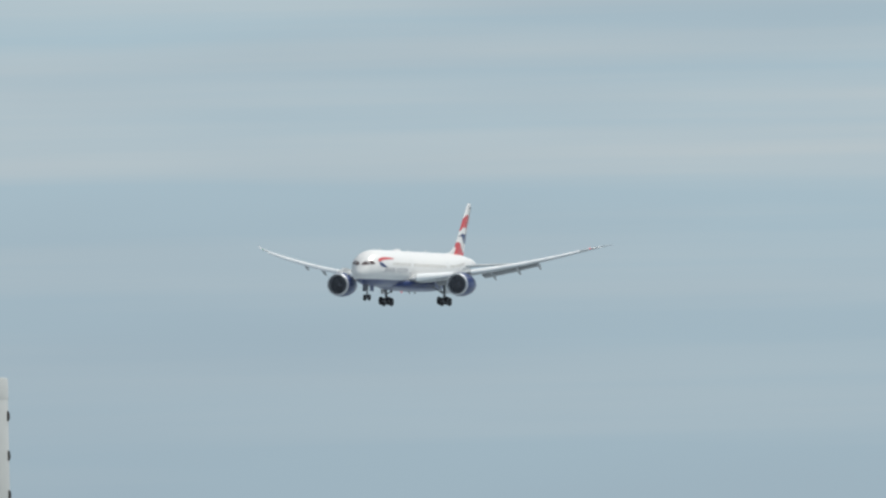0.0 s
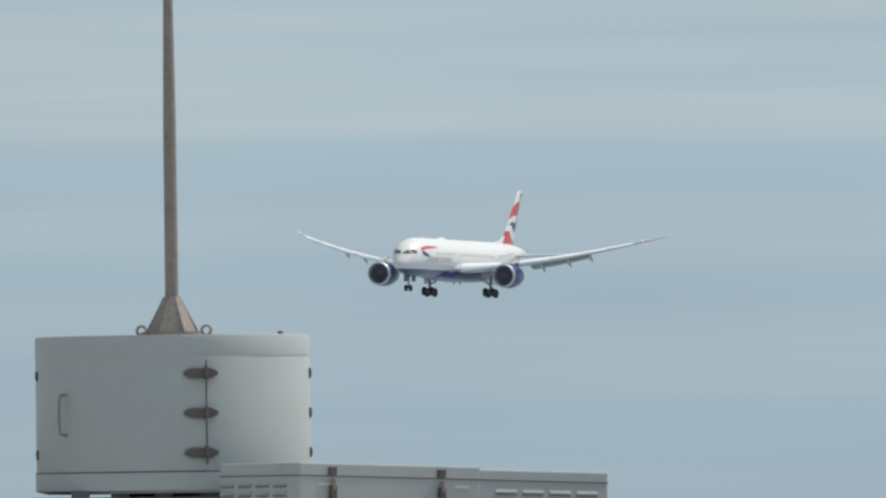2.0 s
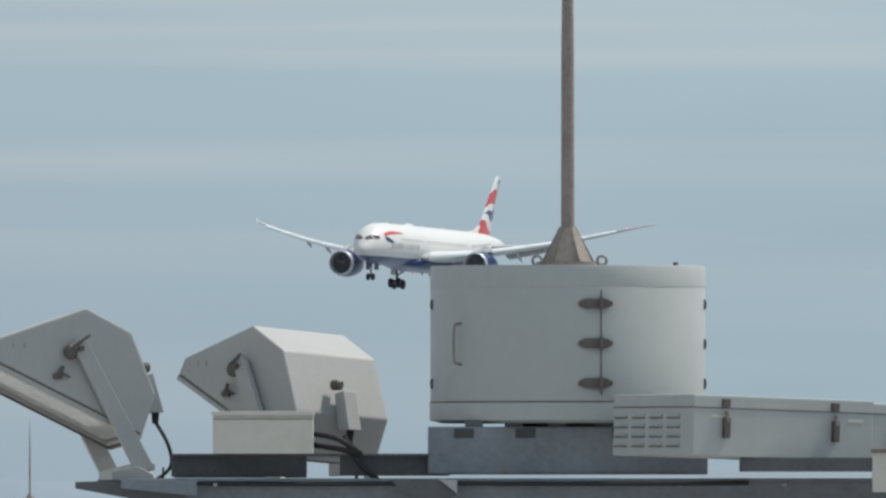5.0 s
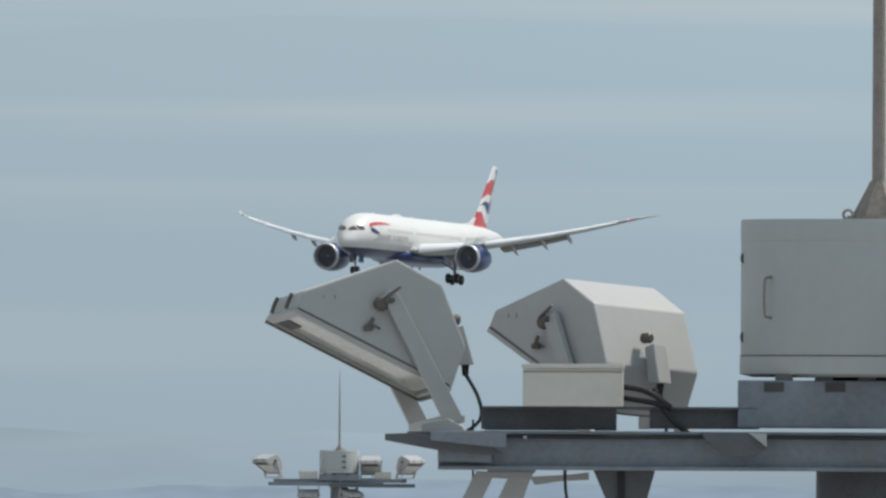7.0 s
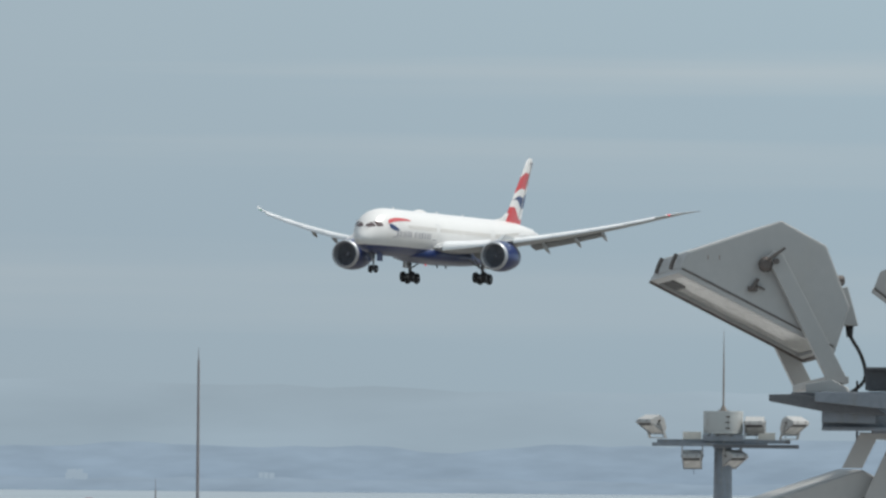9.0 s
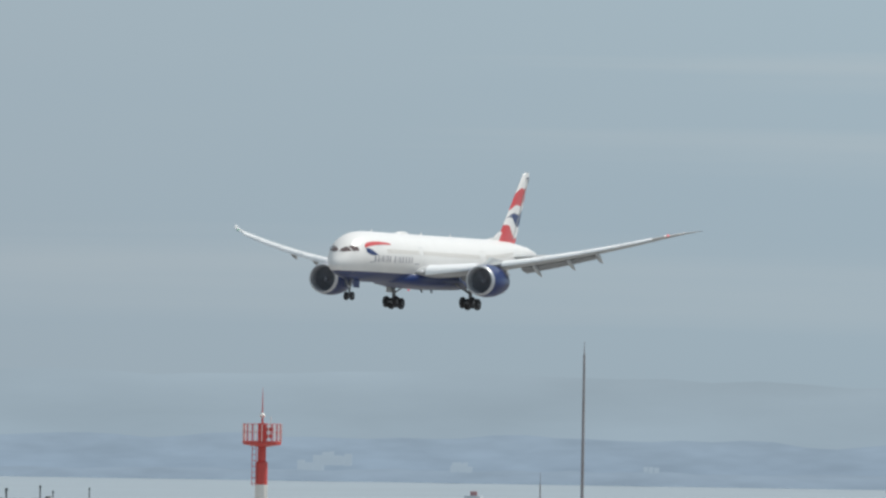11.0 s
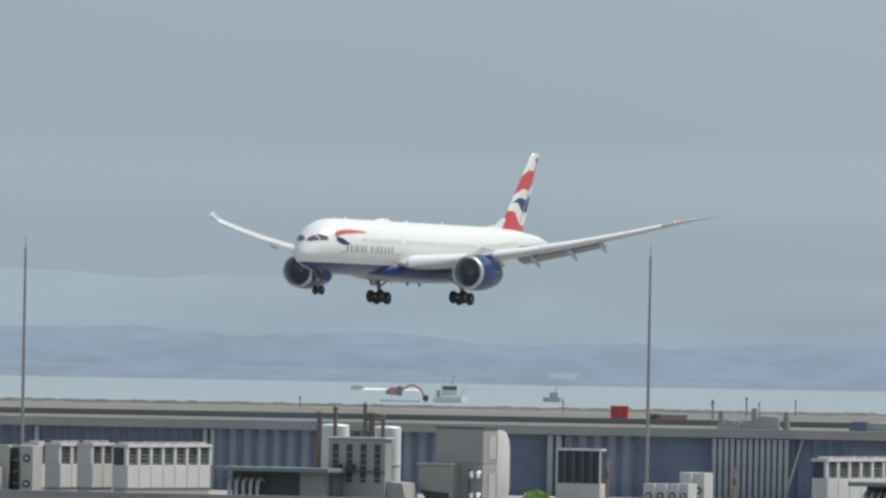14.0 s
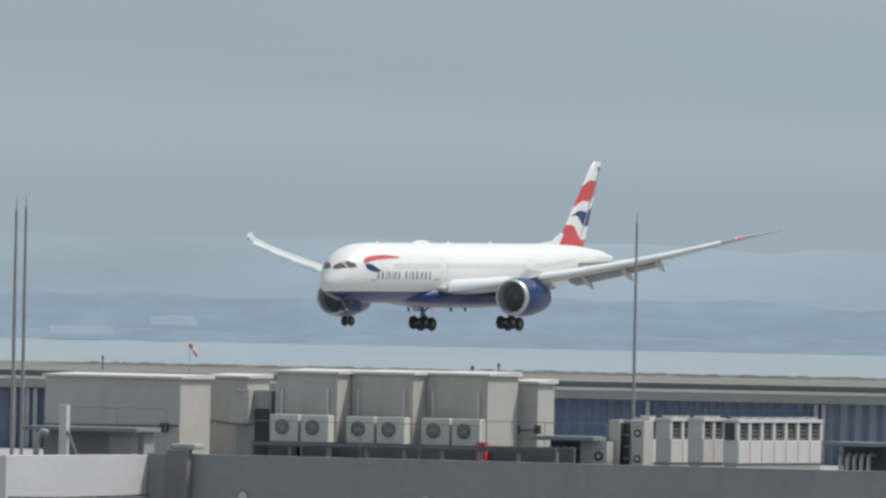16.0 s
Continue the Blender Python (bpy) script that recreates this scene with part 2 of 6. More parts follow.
def fin_paint():
    """White fin with a flowing ribbon of red, white and navy, laid out along height and chord."""
    m = WHITE.copy()
    m.name = "fin_flag_ribbon"
    n, l = m.node_tree.nodes, m.node_tree.links
    b = n["Principled BSDF"]
    white = b.inputs["Base Color"].links[0].from_socket
    co, sep = n.new("ShaderNodeTexCoord"), n.new("ShaderNodeSeparateXYZ")
    l.new(co.outputs["Object"], sep.inputs[0])
    def calc(op, a, c, d=None):
        k = n.new("ShaderNodeMath")
        k.operation = op
        for i, v in enumerate((a, c, d)):
            if v is None:
                continue
            if isinstance(v, (int, float)):
                k.inputs[i].default_value = v
            else:
                l.new(v, k.inputs[i])
        return k.outputs[0]
    # f: 0 at the tip, 1 at the foot; c: 0 at the leading edge, 1 at the trailing edge
    f = calc("DIVIDE", calc("SUBTRACT", 11.25, sep.outputs["Z"]), 8.45)
    lead = calc("MULTIPLY_ADD", f, 7.9, -33.65)
    chord = calc("MULTIPLY_ADD", f, 4.2, 2.0)
    c = calc("DIVIDE", calc("SUBTRACT", lead, sep.outputs["X"]), chord)
    wave = calc("MULTIPLY", calc("SINE", calc("MULTIPLY", c, 6.2), 0), 0.035)
    g = calc("ADD", f, wave)
    def band(lo0, lo1, hi0, hi1):
        lo, hi = calc("MULTIPLY_ADD", c, lo1 - lo0, lo0), calc("MULTIPLY_ADD", c, hi1 - hi0, hi0)
        return calc("MULTIPLY", calc("GREATER_THAN", g, lo), calc("LESS_THAN", g, hi))
    last = white
    for mask, col in ((band(0.30, 0.16, 0.55, 0.40), (0.52, 0.06, 0.065)), (band(0.66, 0.53, 0.66, 0.76), (0.012, 0.03, 0.12)), (band(0.76, 0.93, 1.3, 1.3), (0.52, 0.06, 0.065))):
        x = n.new("ShaderNodeMix")
        x.data_type = "RGBA"
        l.new(mask, x.inputs[0])
        l.new(last, x.inputs[6])
        x.inputs[7].default_value = (*col, 1)
        last = x.outputs[2]
    l.new(last, b.inputs["Base Color"])
    return m


def hull_paint():
    """White hull with a navy belly, as one coat of paint."""
    m = WHITE.copy()
    m.name = "hull_white_over_navy"
    n, l = m.node_tree.nodes, m.node_tree.links
    b = n["Principled BSDF"]
    white = b.inputs["Base Color"].links[0].from_socket
    co, sep, lim, x = n.new("ShaderNodeTexCoord"), n.new("ShaderNodeSeparateXYZ"), n.new("ShaderNodeMath"), n.new("ShaderNodeMix")
    l.new(co.outputs["Object"], sep.inputs[0])
    lim.operation = "LESS_THAN"
    lim.inputs[1].default_value = -1.86
    l.new(sep.outputs["Z"], lim.inputs[0])
    x.data_type = "RGBA"
    l.new(lim.outputs[0], x.inputs[0])
    l.new(white, x.inputs[6])
    x.inputs[7].default_value = (0.012, 0.03, 0.12, 1)
    l.new(x.outputs[2], b.inputs["Base Color"])
    return m


FIN = fin_paint()
HULL = hull_paint()

# ---- mesh helpers ----


def finish(name, bm, mat, smooth=None):
    me = bpy.data.meshes.new(name)
    bmesh.ops.recalc_face_normals(bm, faces=bm.faces)
    if smooth is not None:
        for f in bm.faces:
            f.smooth = True
        lim = radians(smooth)
        for e in bm.edges:
            if len(e.link_faces) == 2 and e.calc_face_angle(0) > lim:
                e.smooth = False
    bm.to_mesh(me)
    bm.free()
    me.materials.append(mat)
    return me


def part(name, bm, mat, parent, label="", smooth=None):
    ob = new(name, finish(name, bm, mat, smooth))
    ob.parent = parent
    return tagged(ob, label) if label else ob


def thing(name, m, label, category, group="", kind=""):
    ob = new(name)
    ob.empty_display_size = 0.2
    ob.matrix_basis = m
    return tagged(ob, label, category, group, kind)


def block(bm, x0, x1, y0, y1, z0, z1, bevel=0.0):
    g = bmesh.ops.create_cube(bm, size=1.0)
    bmesh.ops.transform(bm, matrix=Matrix.Translation(((x0 + x1) / 2, (y0 + y1) / 2, (z0 + z1) / 2)) @ Matrix.Diagonal((x1 - x0, y1 - y0, z1 - z0, 1)), verts=g["verts"])
    if bevel:
        es = list({e for v in g["verts"] for e in v.link_edges})
        bmesh.ops.bevel(bm, geom=es, offset=bevel, segments=2, affect="EDGES", profile=0.6)
    return bm


def box(x0, x1, y0, y1, z0, z1, bevel=0.0):
    return block(bmesh.new(), x0, x1, y0, y1, z0, z1, bevel)


def lathe(profile, seg=40, axis="z", bm=None, m=Matrix(), cap=True):
    """Turns a profile of (radius, along) round an axis."""
    bm = bm or bmesh.new()
    rings = []
    for r, h in profile:
        ring = []
        for i in range(seg):
            a = 2 * math.pi * i / seg
            c, s = r * math.cos(a), r * math.sin(a)
            p = (c, s, h) if axis == "z" else ((h, c, s) if axis == "x" else (c, h, s))
            ring.append(bm.verts.new(m @ Vector(p)))
        rings.append(ring)
    for a, b in zip(rings, rings[1:]):
        for i in range(seg):
            bm.faces.new((a[i], a[(i + 1) % seg], b[(i + 1) % seg], b[i]))
    if cap and profile[0][0] > 1e-4:
        bm.faces.new(rings[0])
    if cap and profile[-1][0] > 1e-4:
        bm.faces.new(rings[-1])
    bmesh.ops.remove_doubles(bm, verts=bm.verts, dist=1e-5)
    return bm


def rod(a, b, r0, r1=None, seg=12, bm=None):
    bm = bm or bmesh.new()
    a, b = Vector(a), Vector(b)
    m = Matrix.Translation(a) @ (b - a).to_track_quat("Z", "Y").to_matrix().to_4x4()
    return lathe([(r0, 0), (r0 if r1 is None else r1, (b - a).length)], seg, "z", bm, m)


def tube(points, r, seg=8):
    """A bent pipe or cable through points."""
    bm = bmesh.new()
    pts = [Vector(p) for p in points]
    fine = []
    for i in range(len(pts) - 1):
        p0, p1, p2, p3 = pts[max(i - 1, 0)], pts[i], pts[i + 1], pts[min(i + 2, len(pts) - 1)]
        for k in range(6):
            t = k / 6
            fine.append(0.5 * (2 * p1 + (p2 - p0) * t + (2 * p0 - 5 * p1 + 4 * p2 - p3) * t * t + (3 * p1 - p0 - 3 * p2 + p3) * t ** 3))
    fine.append(pts[-1])
    rings = []
    for i, p in enumerate(fine):
        d = (fine[min(i + 1, len(fine) - 1)] - fine[max(i - 1, 0)]).normalized()
        q = d.to_track_quat("Z", "Y")
        rings.append([bm.verts.new(p + q @ Vector((r * math.cos(2 * math.pi * j / seg), r * math.sin(2 * math.pi * j / seg), 0))) for j in range(seg)])
    for a, b in zip(rings, rings[1:]):
        for j in range(seg):
            bm.faces.new((a[j], a[(j + 1) % seg], b[(j + 1) % seg], b[j]))
    bm.faces.new(rings[0]), bm.faces.new(rings[-1])
    return bm


def prism(outline, depth, plane="xz", bevel=0.0):
    """A flat outline given thickness: in x and z it runs along y, in x and y along z."""
    bm = bmesh.new()
    def at(p, d):
        return (p[0], d, p[1]) if plane == "xz" else (p[0], p[1], d)
    a = [bm.verts.new(at(p, 0)) for p in outline]
    b = [bm.verts.new(at(p, depth)) for p in outline]
    bm.faces.new(a), bm.faces.new(b)
    for i in range(len(a)):
        j = (i + 1) % len(a)
        bm.faces.new((a[i], a[j], b[j], b[i]))
    bmesh.ops.recalc_face_normals(bm, faces=bm.faces)
    if bevel:
        bmesh.ops.bevel(bm, geom=list(bm.edges), offset=bevel, segments=2, affect="EDGES", profile=0.6)
    return bm


# ---- setting ----


def sheet(name, x0, x1, y0, y1, z, mat, thick, label, category):
    return tagged(new(name, finish(name, box(x0, x1, y0, y1, z - thick, z), mat)), label, category, kind="structure")


sheet("ground", -4800, 4800, -900, 4990, 0.0, APRON, 1.0, "pale concrete airport apron and land", "ground")
sheet("water", -4700, 4700, 2560, 4980, 0.25, WATER, 0.2, "calm pale grey-blue bay water under haze", "water")


def ridge(name, d, z_low, z_mean, z_vary, step, seed, mat, label):
    """A far line of hills across the bay."""
    bm = bmesh.new()
    rows = []
    for i in range(-2600, 2601, step):
        h = z_mean + z_vary * (noise.noise((i * 0.0045 + seed, seed, 0)) * 1.1 + 0.5 * noise.noise((i * 0.03, seed, 3)) + 0.3 * noise.noise((i * 0.13, seed, 5)))
        rows.append([bm.verts.new(p) for p in ((i, d, z_low), (i, d, h), (i, d + 25, h), (i, d + 25, z_low))])
    for a, b in zip(rows, rows[1:]):
        for k in range(3):
            bm.faces.new((a[k], a[k + 1], b[k + 1], b[k]))
    return tagged(new(name, finish(name, bm, mat)), label, "backdrop", kind="structure")


# Haze is painted into these far tones, which glow by themselves.
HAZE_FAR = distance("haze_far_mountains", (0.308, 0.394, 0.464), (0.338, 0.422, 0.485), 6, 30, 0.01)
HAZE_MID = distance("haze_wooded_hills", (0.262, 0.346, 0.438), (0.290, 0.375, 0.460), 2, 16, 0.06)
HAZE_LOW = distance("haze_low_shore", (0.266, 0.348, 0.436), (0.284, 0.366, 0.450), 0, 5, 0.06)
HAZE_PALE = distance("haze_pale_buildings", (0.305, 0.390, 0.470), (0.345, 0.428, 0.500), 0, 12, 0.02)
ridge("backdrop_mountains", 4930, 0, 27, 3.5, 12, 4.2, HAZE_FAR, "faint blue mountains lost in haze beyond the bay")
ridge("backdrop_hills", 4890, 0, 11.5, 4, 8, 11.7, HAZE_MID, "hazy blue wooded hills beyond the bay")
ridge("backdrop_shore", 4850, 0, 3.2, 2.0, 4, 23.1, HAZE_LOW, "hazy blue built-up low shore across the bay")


def far_building(az, el, w, h):
    """A loose row of pale blocks, uneven in height."""
    p = bearing(az, el, 4838)
    t = thing("far_building", pose(p.x, p.y, 0.25), "pale blocks on the hazy far shore", "building", "buildings on the far shore")
    low = max(p.z - h * 0.5 - 0.6, 0.0)
    rnd = random.Random(int(az * 100))
    x = -w / 2
    while x < w / 2:
        b = rnd.uniform(0.5, 1.7)
        top = p.z - rnd.uniform(0.0, 0.55) * h * 0.45
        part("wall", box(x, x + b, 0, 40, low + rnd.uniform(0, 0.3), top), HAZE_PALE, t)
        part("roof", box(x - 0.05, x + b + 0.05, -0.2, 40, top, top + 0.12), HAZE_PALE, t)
        x += b + rnd.uniform(0.02, 0.5)


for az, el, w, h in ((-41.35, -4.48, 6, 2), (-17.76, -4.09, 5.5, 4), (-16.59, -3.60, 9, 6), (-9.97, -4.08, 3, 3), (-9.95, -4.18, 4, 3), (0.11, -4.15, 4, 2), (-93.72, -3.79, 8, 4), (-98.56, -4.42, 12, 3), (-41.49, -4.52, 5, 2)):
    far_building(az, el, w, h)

# the runway island: a deck on a blue steel quay wall, with pale pile groups before it
QUAY = 2300.0
tagged(new("quay_deck", finish("quay_deck", box(-1500, 1500, QUAY + 1.2, 2650, 7.6, 8.35), DECK_TOP)), "flat airfield deck of dry turf and tarmac behind the quay", "ground", kind="structure")
tagged(new("quay_edge", finish("quay_edge", box(-1500, 1500, QUAY, QUAY + 1.2, 7.35, 8.45, 0.05), DECK_EDGE)), "long pale concrete edge beam of the quay", "quay", kind="structure")
tagged(new("quay_kerb", finish("quay_kerb", box(-1500, 1500, QUAY + 60, QUAY + 61, 8.35, 9.05), KERB)), "dark low kerb along the airfield road", "kerb", kind="structure")
quay = tagged(new("quay_wall", finish("quay_wall", box(-1500, 1500, QUAY + 1.5, QUAY + 4, 0, 7.6), BLUE_STEEL)), "blue steel sheet-pile quay wall in shade", "quay wall", kind="structure")


def pile_mesh(w, d, mat):
    return finish("sheet_pile", prism([(-w / 2, 0), (-w * 0.3, -d), (w * 0.3, -d), (w / 2, 0)], 7.3, "xy"), mat)


# weathered pale lengths alternate with blue lengths and smooth dark bays
blue_pile, light_pile = pile_mesh(1.35, 0.22, BLUE_STEEL), pile_mesh(1.25, 0.35, PILE_LIGHT)
for i in range(150):
    x = -215 + i * 1.75
    az = 1000 * math.asin(x / QUAY)
    light = any(a < az < b for a, b in ((-59.9, -47.8), (-41.7, -37.2), (-22.2, -20.6)))
    if any(a < az < b for a, b in ((-47.4, -42.2), (-36.8, -33.5), (-26.5, -22.3))):
        continue
    ob = new("sheet_pile", light_pile if light else blue_pile)
    ob.parent = quay
    ob.location = (x, QUAY + 1.5, 0.05)
for a, b in ((-29.6, -28.75), (-23.1, -24.15)):
    xa, xb = bearing(a, 0, QUAY).x, bearing(b, 0, QUAY).x
    part("raking_pile", rod((xa, QUAY + 0.4, 0.3), (xb, QUAY + 0.8, 7.3), 0.16), PALE_PILE, quay)
pale = finish("pale_pile", lathe([(0.29, 0), (0.29, 7.2)], 12), PALE_PILE, 40)
for az, n, pitch in ((-41.87, 2, 1.0), (-33.34, 13, 0.72), (-41.94, 2, 1.0), (-68.77, 1, 1.2), (-59.95, 2, 0.9), (-21.55, 3, 1.1), (-102.12, 2, 1.6), (-101.01, 2, 1.4)):
    x = bearing(az, 0, QUAY).x
    for k in range(n):
        ob = new("pale_pile", pale)
        ob.parent = quay
        ob.location = (x + k * pitch, QUAY + 0.55, 0.05)


def deck_thing(name, az, w, h, mat, label, category, depth=2420, roof=None):
    x = depth * math.sin(az / 1000)
    t = thing(name, pose(x, depth, 8.35), label, category)
    part("body", box(-w / 2, w / 2, -1, 1, 0.0, h, 0.08), mat, t)
    part("roof", box(-w / 2 - 0.08, w / 2 + 0.08, -1.08, 1.08, h, h + 0.12), roof or mat, t)
    for k in (-0.3, 0.0, 0.3):
        part("rib", box(w * k - 0.05, w * k + 0.05, -1.06, -1.0, 0.15, h - 0.15), mat, t)
    return t


deck_thing("red_cabin", -38.31, 2.2, 1.75, SIGNAL_RED, "faded red equipment cabin on the airfield", "cabin")
deck_thing("site_container", -35.72, 4.6, 0.75, FADED, "low faded red container on the airfield", "container")
deck_thing("site_container", -24.55 - 12, 1.6, 0.9, FADED, "faded brown site container on the airfield", "container")
deck_thing("pale_barrier", -14.48, 10.0, 1.1, ROOF_WHITE, "pale pinkish striped airfield barrier wall", "barrier", 2330)
deck_thing("pale_barrier", -10.89, 5.0, 1.1, ROOF_WHITE, "pale pinkish striped airfield barrier wall", "barrier", 2330)
deck_thing("white_sheet_stack", -22.43, 3.6, 0.5, SIGNAL_WHITE, "flat white sheet stack on the turf", "stack", 2400)


def landing_stage(az0, az1, rise, posts, dark=None):
    """A pale concrete ramp block at the quay's rim, with stub posts."""
    x0, x1 = (2306 * math.sin(a / 1000) for a in (az0, az1))
    w = x1 - x0
    t = thing("landing_stage", pose(x0, 2306, 8.35), "pale weathered concrete landing stage at the quay rim", "landing stage", "landing stages")
    part("ramp", prism([(0, 0), (w, 0), (w, rise * 0.9), (w * 0.55, rise), (w * 0.12, rise * 0.55), (0, rise * 0.5)], 3.0, "xz", 0.06), PALE_PILE, t, "pale sloping ramp block")
    part("lip", box(0.1, w - 0.1, -0.5, 0.0, 0.0, 0.35, 0.05), DECK_EDGE, t)
    for f, h in posts:
        part("stub_post", rod((w * f, 1.5, 0), (w * f, 1.5, h * 0.85), 0.42, 0.36), DECK_EDGE, t)
    if dark:
        part("shelter", box(w * dark[0], w * dark[1], -0.6, 1.5, 0.0, 1.2, 0.05), BLUE_STEEL, t, "dark blue shelter")


landing_stage(-33.2, -31.95, 1.1, ((0.15, 2.6),))
landing_stage(-31.9, -30.0, 1.7, ((0.32, 3.0), (1.2, 2.6)))
landing_stage(-26.35, -24.1, 1.1, (), (0.05, 0.42))


def marker(az, d, h, r, label="thin dark marker post on the airfield"):
    x = d * math.sin(az / 1000)
    t = thing("marker_post", pose(x, d, 8.35), label, "post", "airfield marker posts")
    part("post", rod((0, 0, 0), (0, 0, h), r), STRUT, t)
    part("head", box(-r * 1.5, r * 1.5, -r * 1.5, r * 1.5, h, h + r * 4), STRUT, t)


for az, d, h, r in ((-33.47, 2500, 1.6, 0.09), (-31.70, 2550, 2.1, 0.1), (-31.03, 2550, 1.5, 0.08), (-29.14, 2560, 1.9, 0.08), (-41.26, 2550, 1.3, 0.07),
                    (-55.00, 2560, 1.2, 0.08), (-97.46, 2500, 1.4, 0.10), (-33.46, 2480, 2.0, 0.12), (-8.25, 2500, 1.4, 0.1), (-7.49, 2500, 1.2, 0.1), (-76.61, 2500, 1.4, 0.12), (-77.99, 2480, 1.0, 0.15)):
    marker(az, d, h, r)

# rough turf along the far rim of the deck
rng = random.Random(5)
bm = bmesh.new()
for i in range(2600):
    x, y, h = rng.uniform(-260, 190), rng.uniform(2590, 2648), rng.uniform(0.04, 0.22)
    w = rng.uniform(0.3, 1.6)
    a = [bm.verts.new(p) for p in ((x - w, y, 8.33), (x + w, y, 8.33), (x + w * 0.4, y + 0.2, 8.33 + h), (x - w * 0.5, y + 0.2, 8.33 + h * 0.9))]
    bm.faces.new(a)
tagged(new("rim_turf", finish("rim_turf", bm, DECK_TOP)), "dry brown turf tufts along the rim of the airfield", "grass", kind="stuff")

# ---- boats on the bay ----


def boat_base(name, az, d, label, rot=0):
    return thing(name, pose(d * math.sin(az / 1000), d, 0.25, 0, 0, rot) @ Matrix.Scale(d / 3000, 4), label, "ship")


def hull(length, width, height):
    L = length / 2
    return prism([(-L, -width / 2), (L * 0.7, -width / 2), (L, 0), (L * 0.7, width / 2), (-L, width / 2)], height, "xy")


dredger = boat_base("grab_dredger", -49.56, 4060, "grey barge with a red long-boom excavator")
part("hull", hull(7.5, 4, 0.3), SHIP_WHITE, dredger)
part("machine_house", box(-2.4, -1.1, -1.2, 1.2, 1.0, 2.3, 0.3), SHIP_RED, dredger)
part("cab", box(-1.1, -0.3, -1.0, 0.4, 0.9, 2.5, 0.2), HOOD, dredger, "dark glazed cab")
part("counterweight", box(-2.9, -2.4, -1.0, 1.0, 1.1, 1.9, 0.15), SHIP_RED, dredger)
part("boom", tube([(-0.6, -0.5, 1.7), (0.7, -0.5, 2.5), (1.6, -0.5, 2.6), (2.7, -0.5, 1.9)], 0.2), SHIP_RED, dredger)
part("dipper", rod((2.6, -0.5, 2.1), (3.3, -0.5, 0.6), 0.2, 0.15), SHIP_RED, dredger)
part("bucket", box(2.9, 3.8, -1.0, 0.0, 0.3, 1.1, 0.15), DARK_STEEL, dredger)
tug = boat_base("tug", -47.15, 4060, "white work tug with a mast")
part("hull", hull(5.2, 2.6, 0.9), SHIP_WHITE, tug)
part("wheelhouse", box(-1.4, 1.2, -0.9, 0.9, 1.1, 2.8, 0.12), SHIP_WHITE, tug)
part("bridge_window", box(-1.2, 1.0, -0.94, -0.88, 2.0, 2.5), GLASS, tug)
part("mast", rod((0.2, 0, 2.8), (0.6, 0, 4.6), 0.12, 0.06), SHIP_GREY, tug)
part("funnel", box(-2.2, -1.6, -0.4, 0.4, 0.9, 1.9, 0.1), SHIP_GREY, tug)
part("aft_mast", rod((-0.9, 0, 2.8), (-0.9, 0, 3.9), 0.09, 0.05), SHIP_GREY, tug)
part("deck_crane", rod((1.4, 0, 1.0), (2.3, 0, 2.2), 0.12, 0.07), SHIP_GREY, tug)
launch = boat_base("launch", -41.77, 4150, "small grey launch with a mast")
part("hull", hull(3.2, 1.4, 0.7), SHIP_GREY, launch)
part("cabin", box(-0.6, 0.7, -0.5, 0.5, 0.7, 1.5, 0.1), SHIP_GREY, launch)
part("mast", rod((0.2, 0, 1.5), (0.5, 0, 2.6), 0.06), SHIP_GREY, launch)
ferry = boat_base("fast_ferry", -51.95, 4500, "white fast ferry trailing a bright wake", 180)
part("hull", hull(2.6, 1.2, 0.45), SHIP_WHITE, ferry)
part("cabin", box(-0.8, 0.7, -0.45, 0.45, 0.45, 0.8, 0.1), SHIP_WHITE, ferry)
bm = box(0, 14, -4, 4, 0, 0.7)
for v in bm.verts:
    if v.co.z > 0.1:
        v.co.z = 0.03 if v.co.y < 0 else (0.38 if v.co.x < 5 else 0.24)
wake = tagged(new("wake", finish("wake", bm, FOAM)), "bright white foam wake on the bay", "water", kind="structure")
wake.location = bearing(-51.65, -5.32, 4500)
wake.location.z = 0.26
launch2 = boat_base("launch", -9.14, 4150, "small pinkish fishing launch")
part("hull", hull(3.0, 1.3, 0.7), SHIP_WHITE, launch2)
part("cabin", box(-0.5, 0.6, -0.5, 0.5, 0.7, 1.4, 0.1), SHIP_RED, launch2)

# windsock
p = bearing(-92.88, -6.12, 1900)
sock = thing("windsock", pose(p.x, 1900, 0), "orange-red drooping windsock on a thin post", "windsock")
part("post", rod((0, 0, 0), (0, 0, p.z + 1.7), 0.022), STRUT, sock)
part("sleeve", rod((0.02, 0, p.z + 1.65), (0.75, 0, p.z + 0.45), 0.22, 0.1, 16), material("windsock_cloth", (0.55, 0.21, 0.19), 0.8), sock)
part("band", rod((0.25, -0.02, p.z + 1.25), (0.42, -0.02, p.z + 0.98), 0.205, 0.18, 16), SIGNAL_WHITE, sock)


# ---- the airliner (x forward, y to its left, z up from the hull's axis) ----
plane = thing("airliner", pose(0, 0, 60), "white twin-engine airliner with navy belly, landing gear down", "airplane")


def curve(table, s):
    """Smooth interpolation of a table of (station, value)."""
    xs, ys = [a for a, _ in table], [b for _, b in table]
    return float(np.mean([np.interp(s + o, xs, ys) for o in (-0.6, -0.3, 0, 0.3, 0.6)])) if 1.5 < s < 60 else float(np.interp(s, xs, ys))


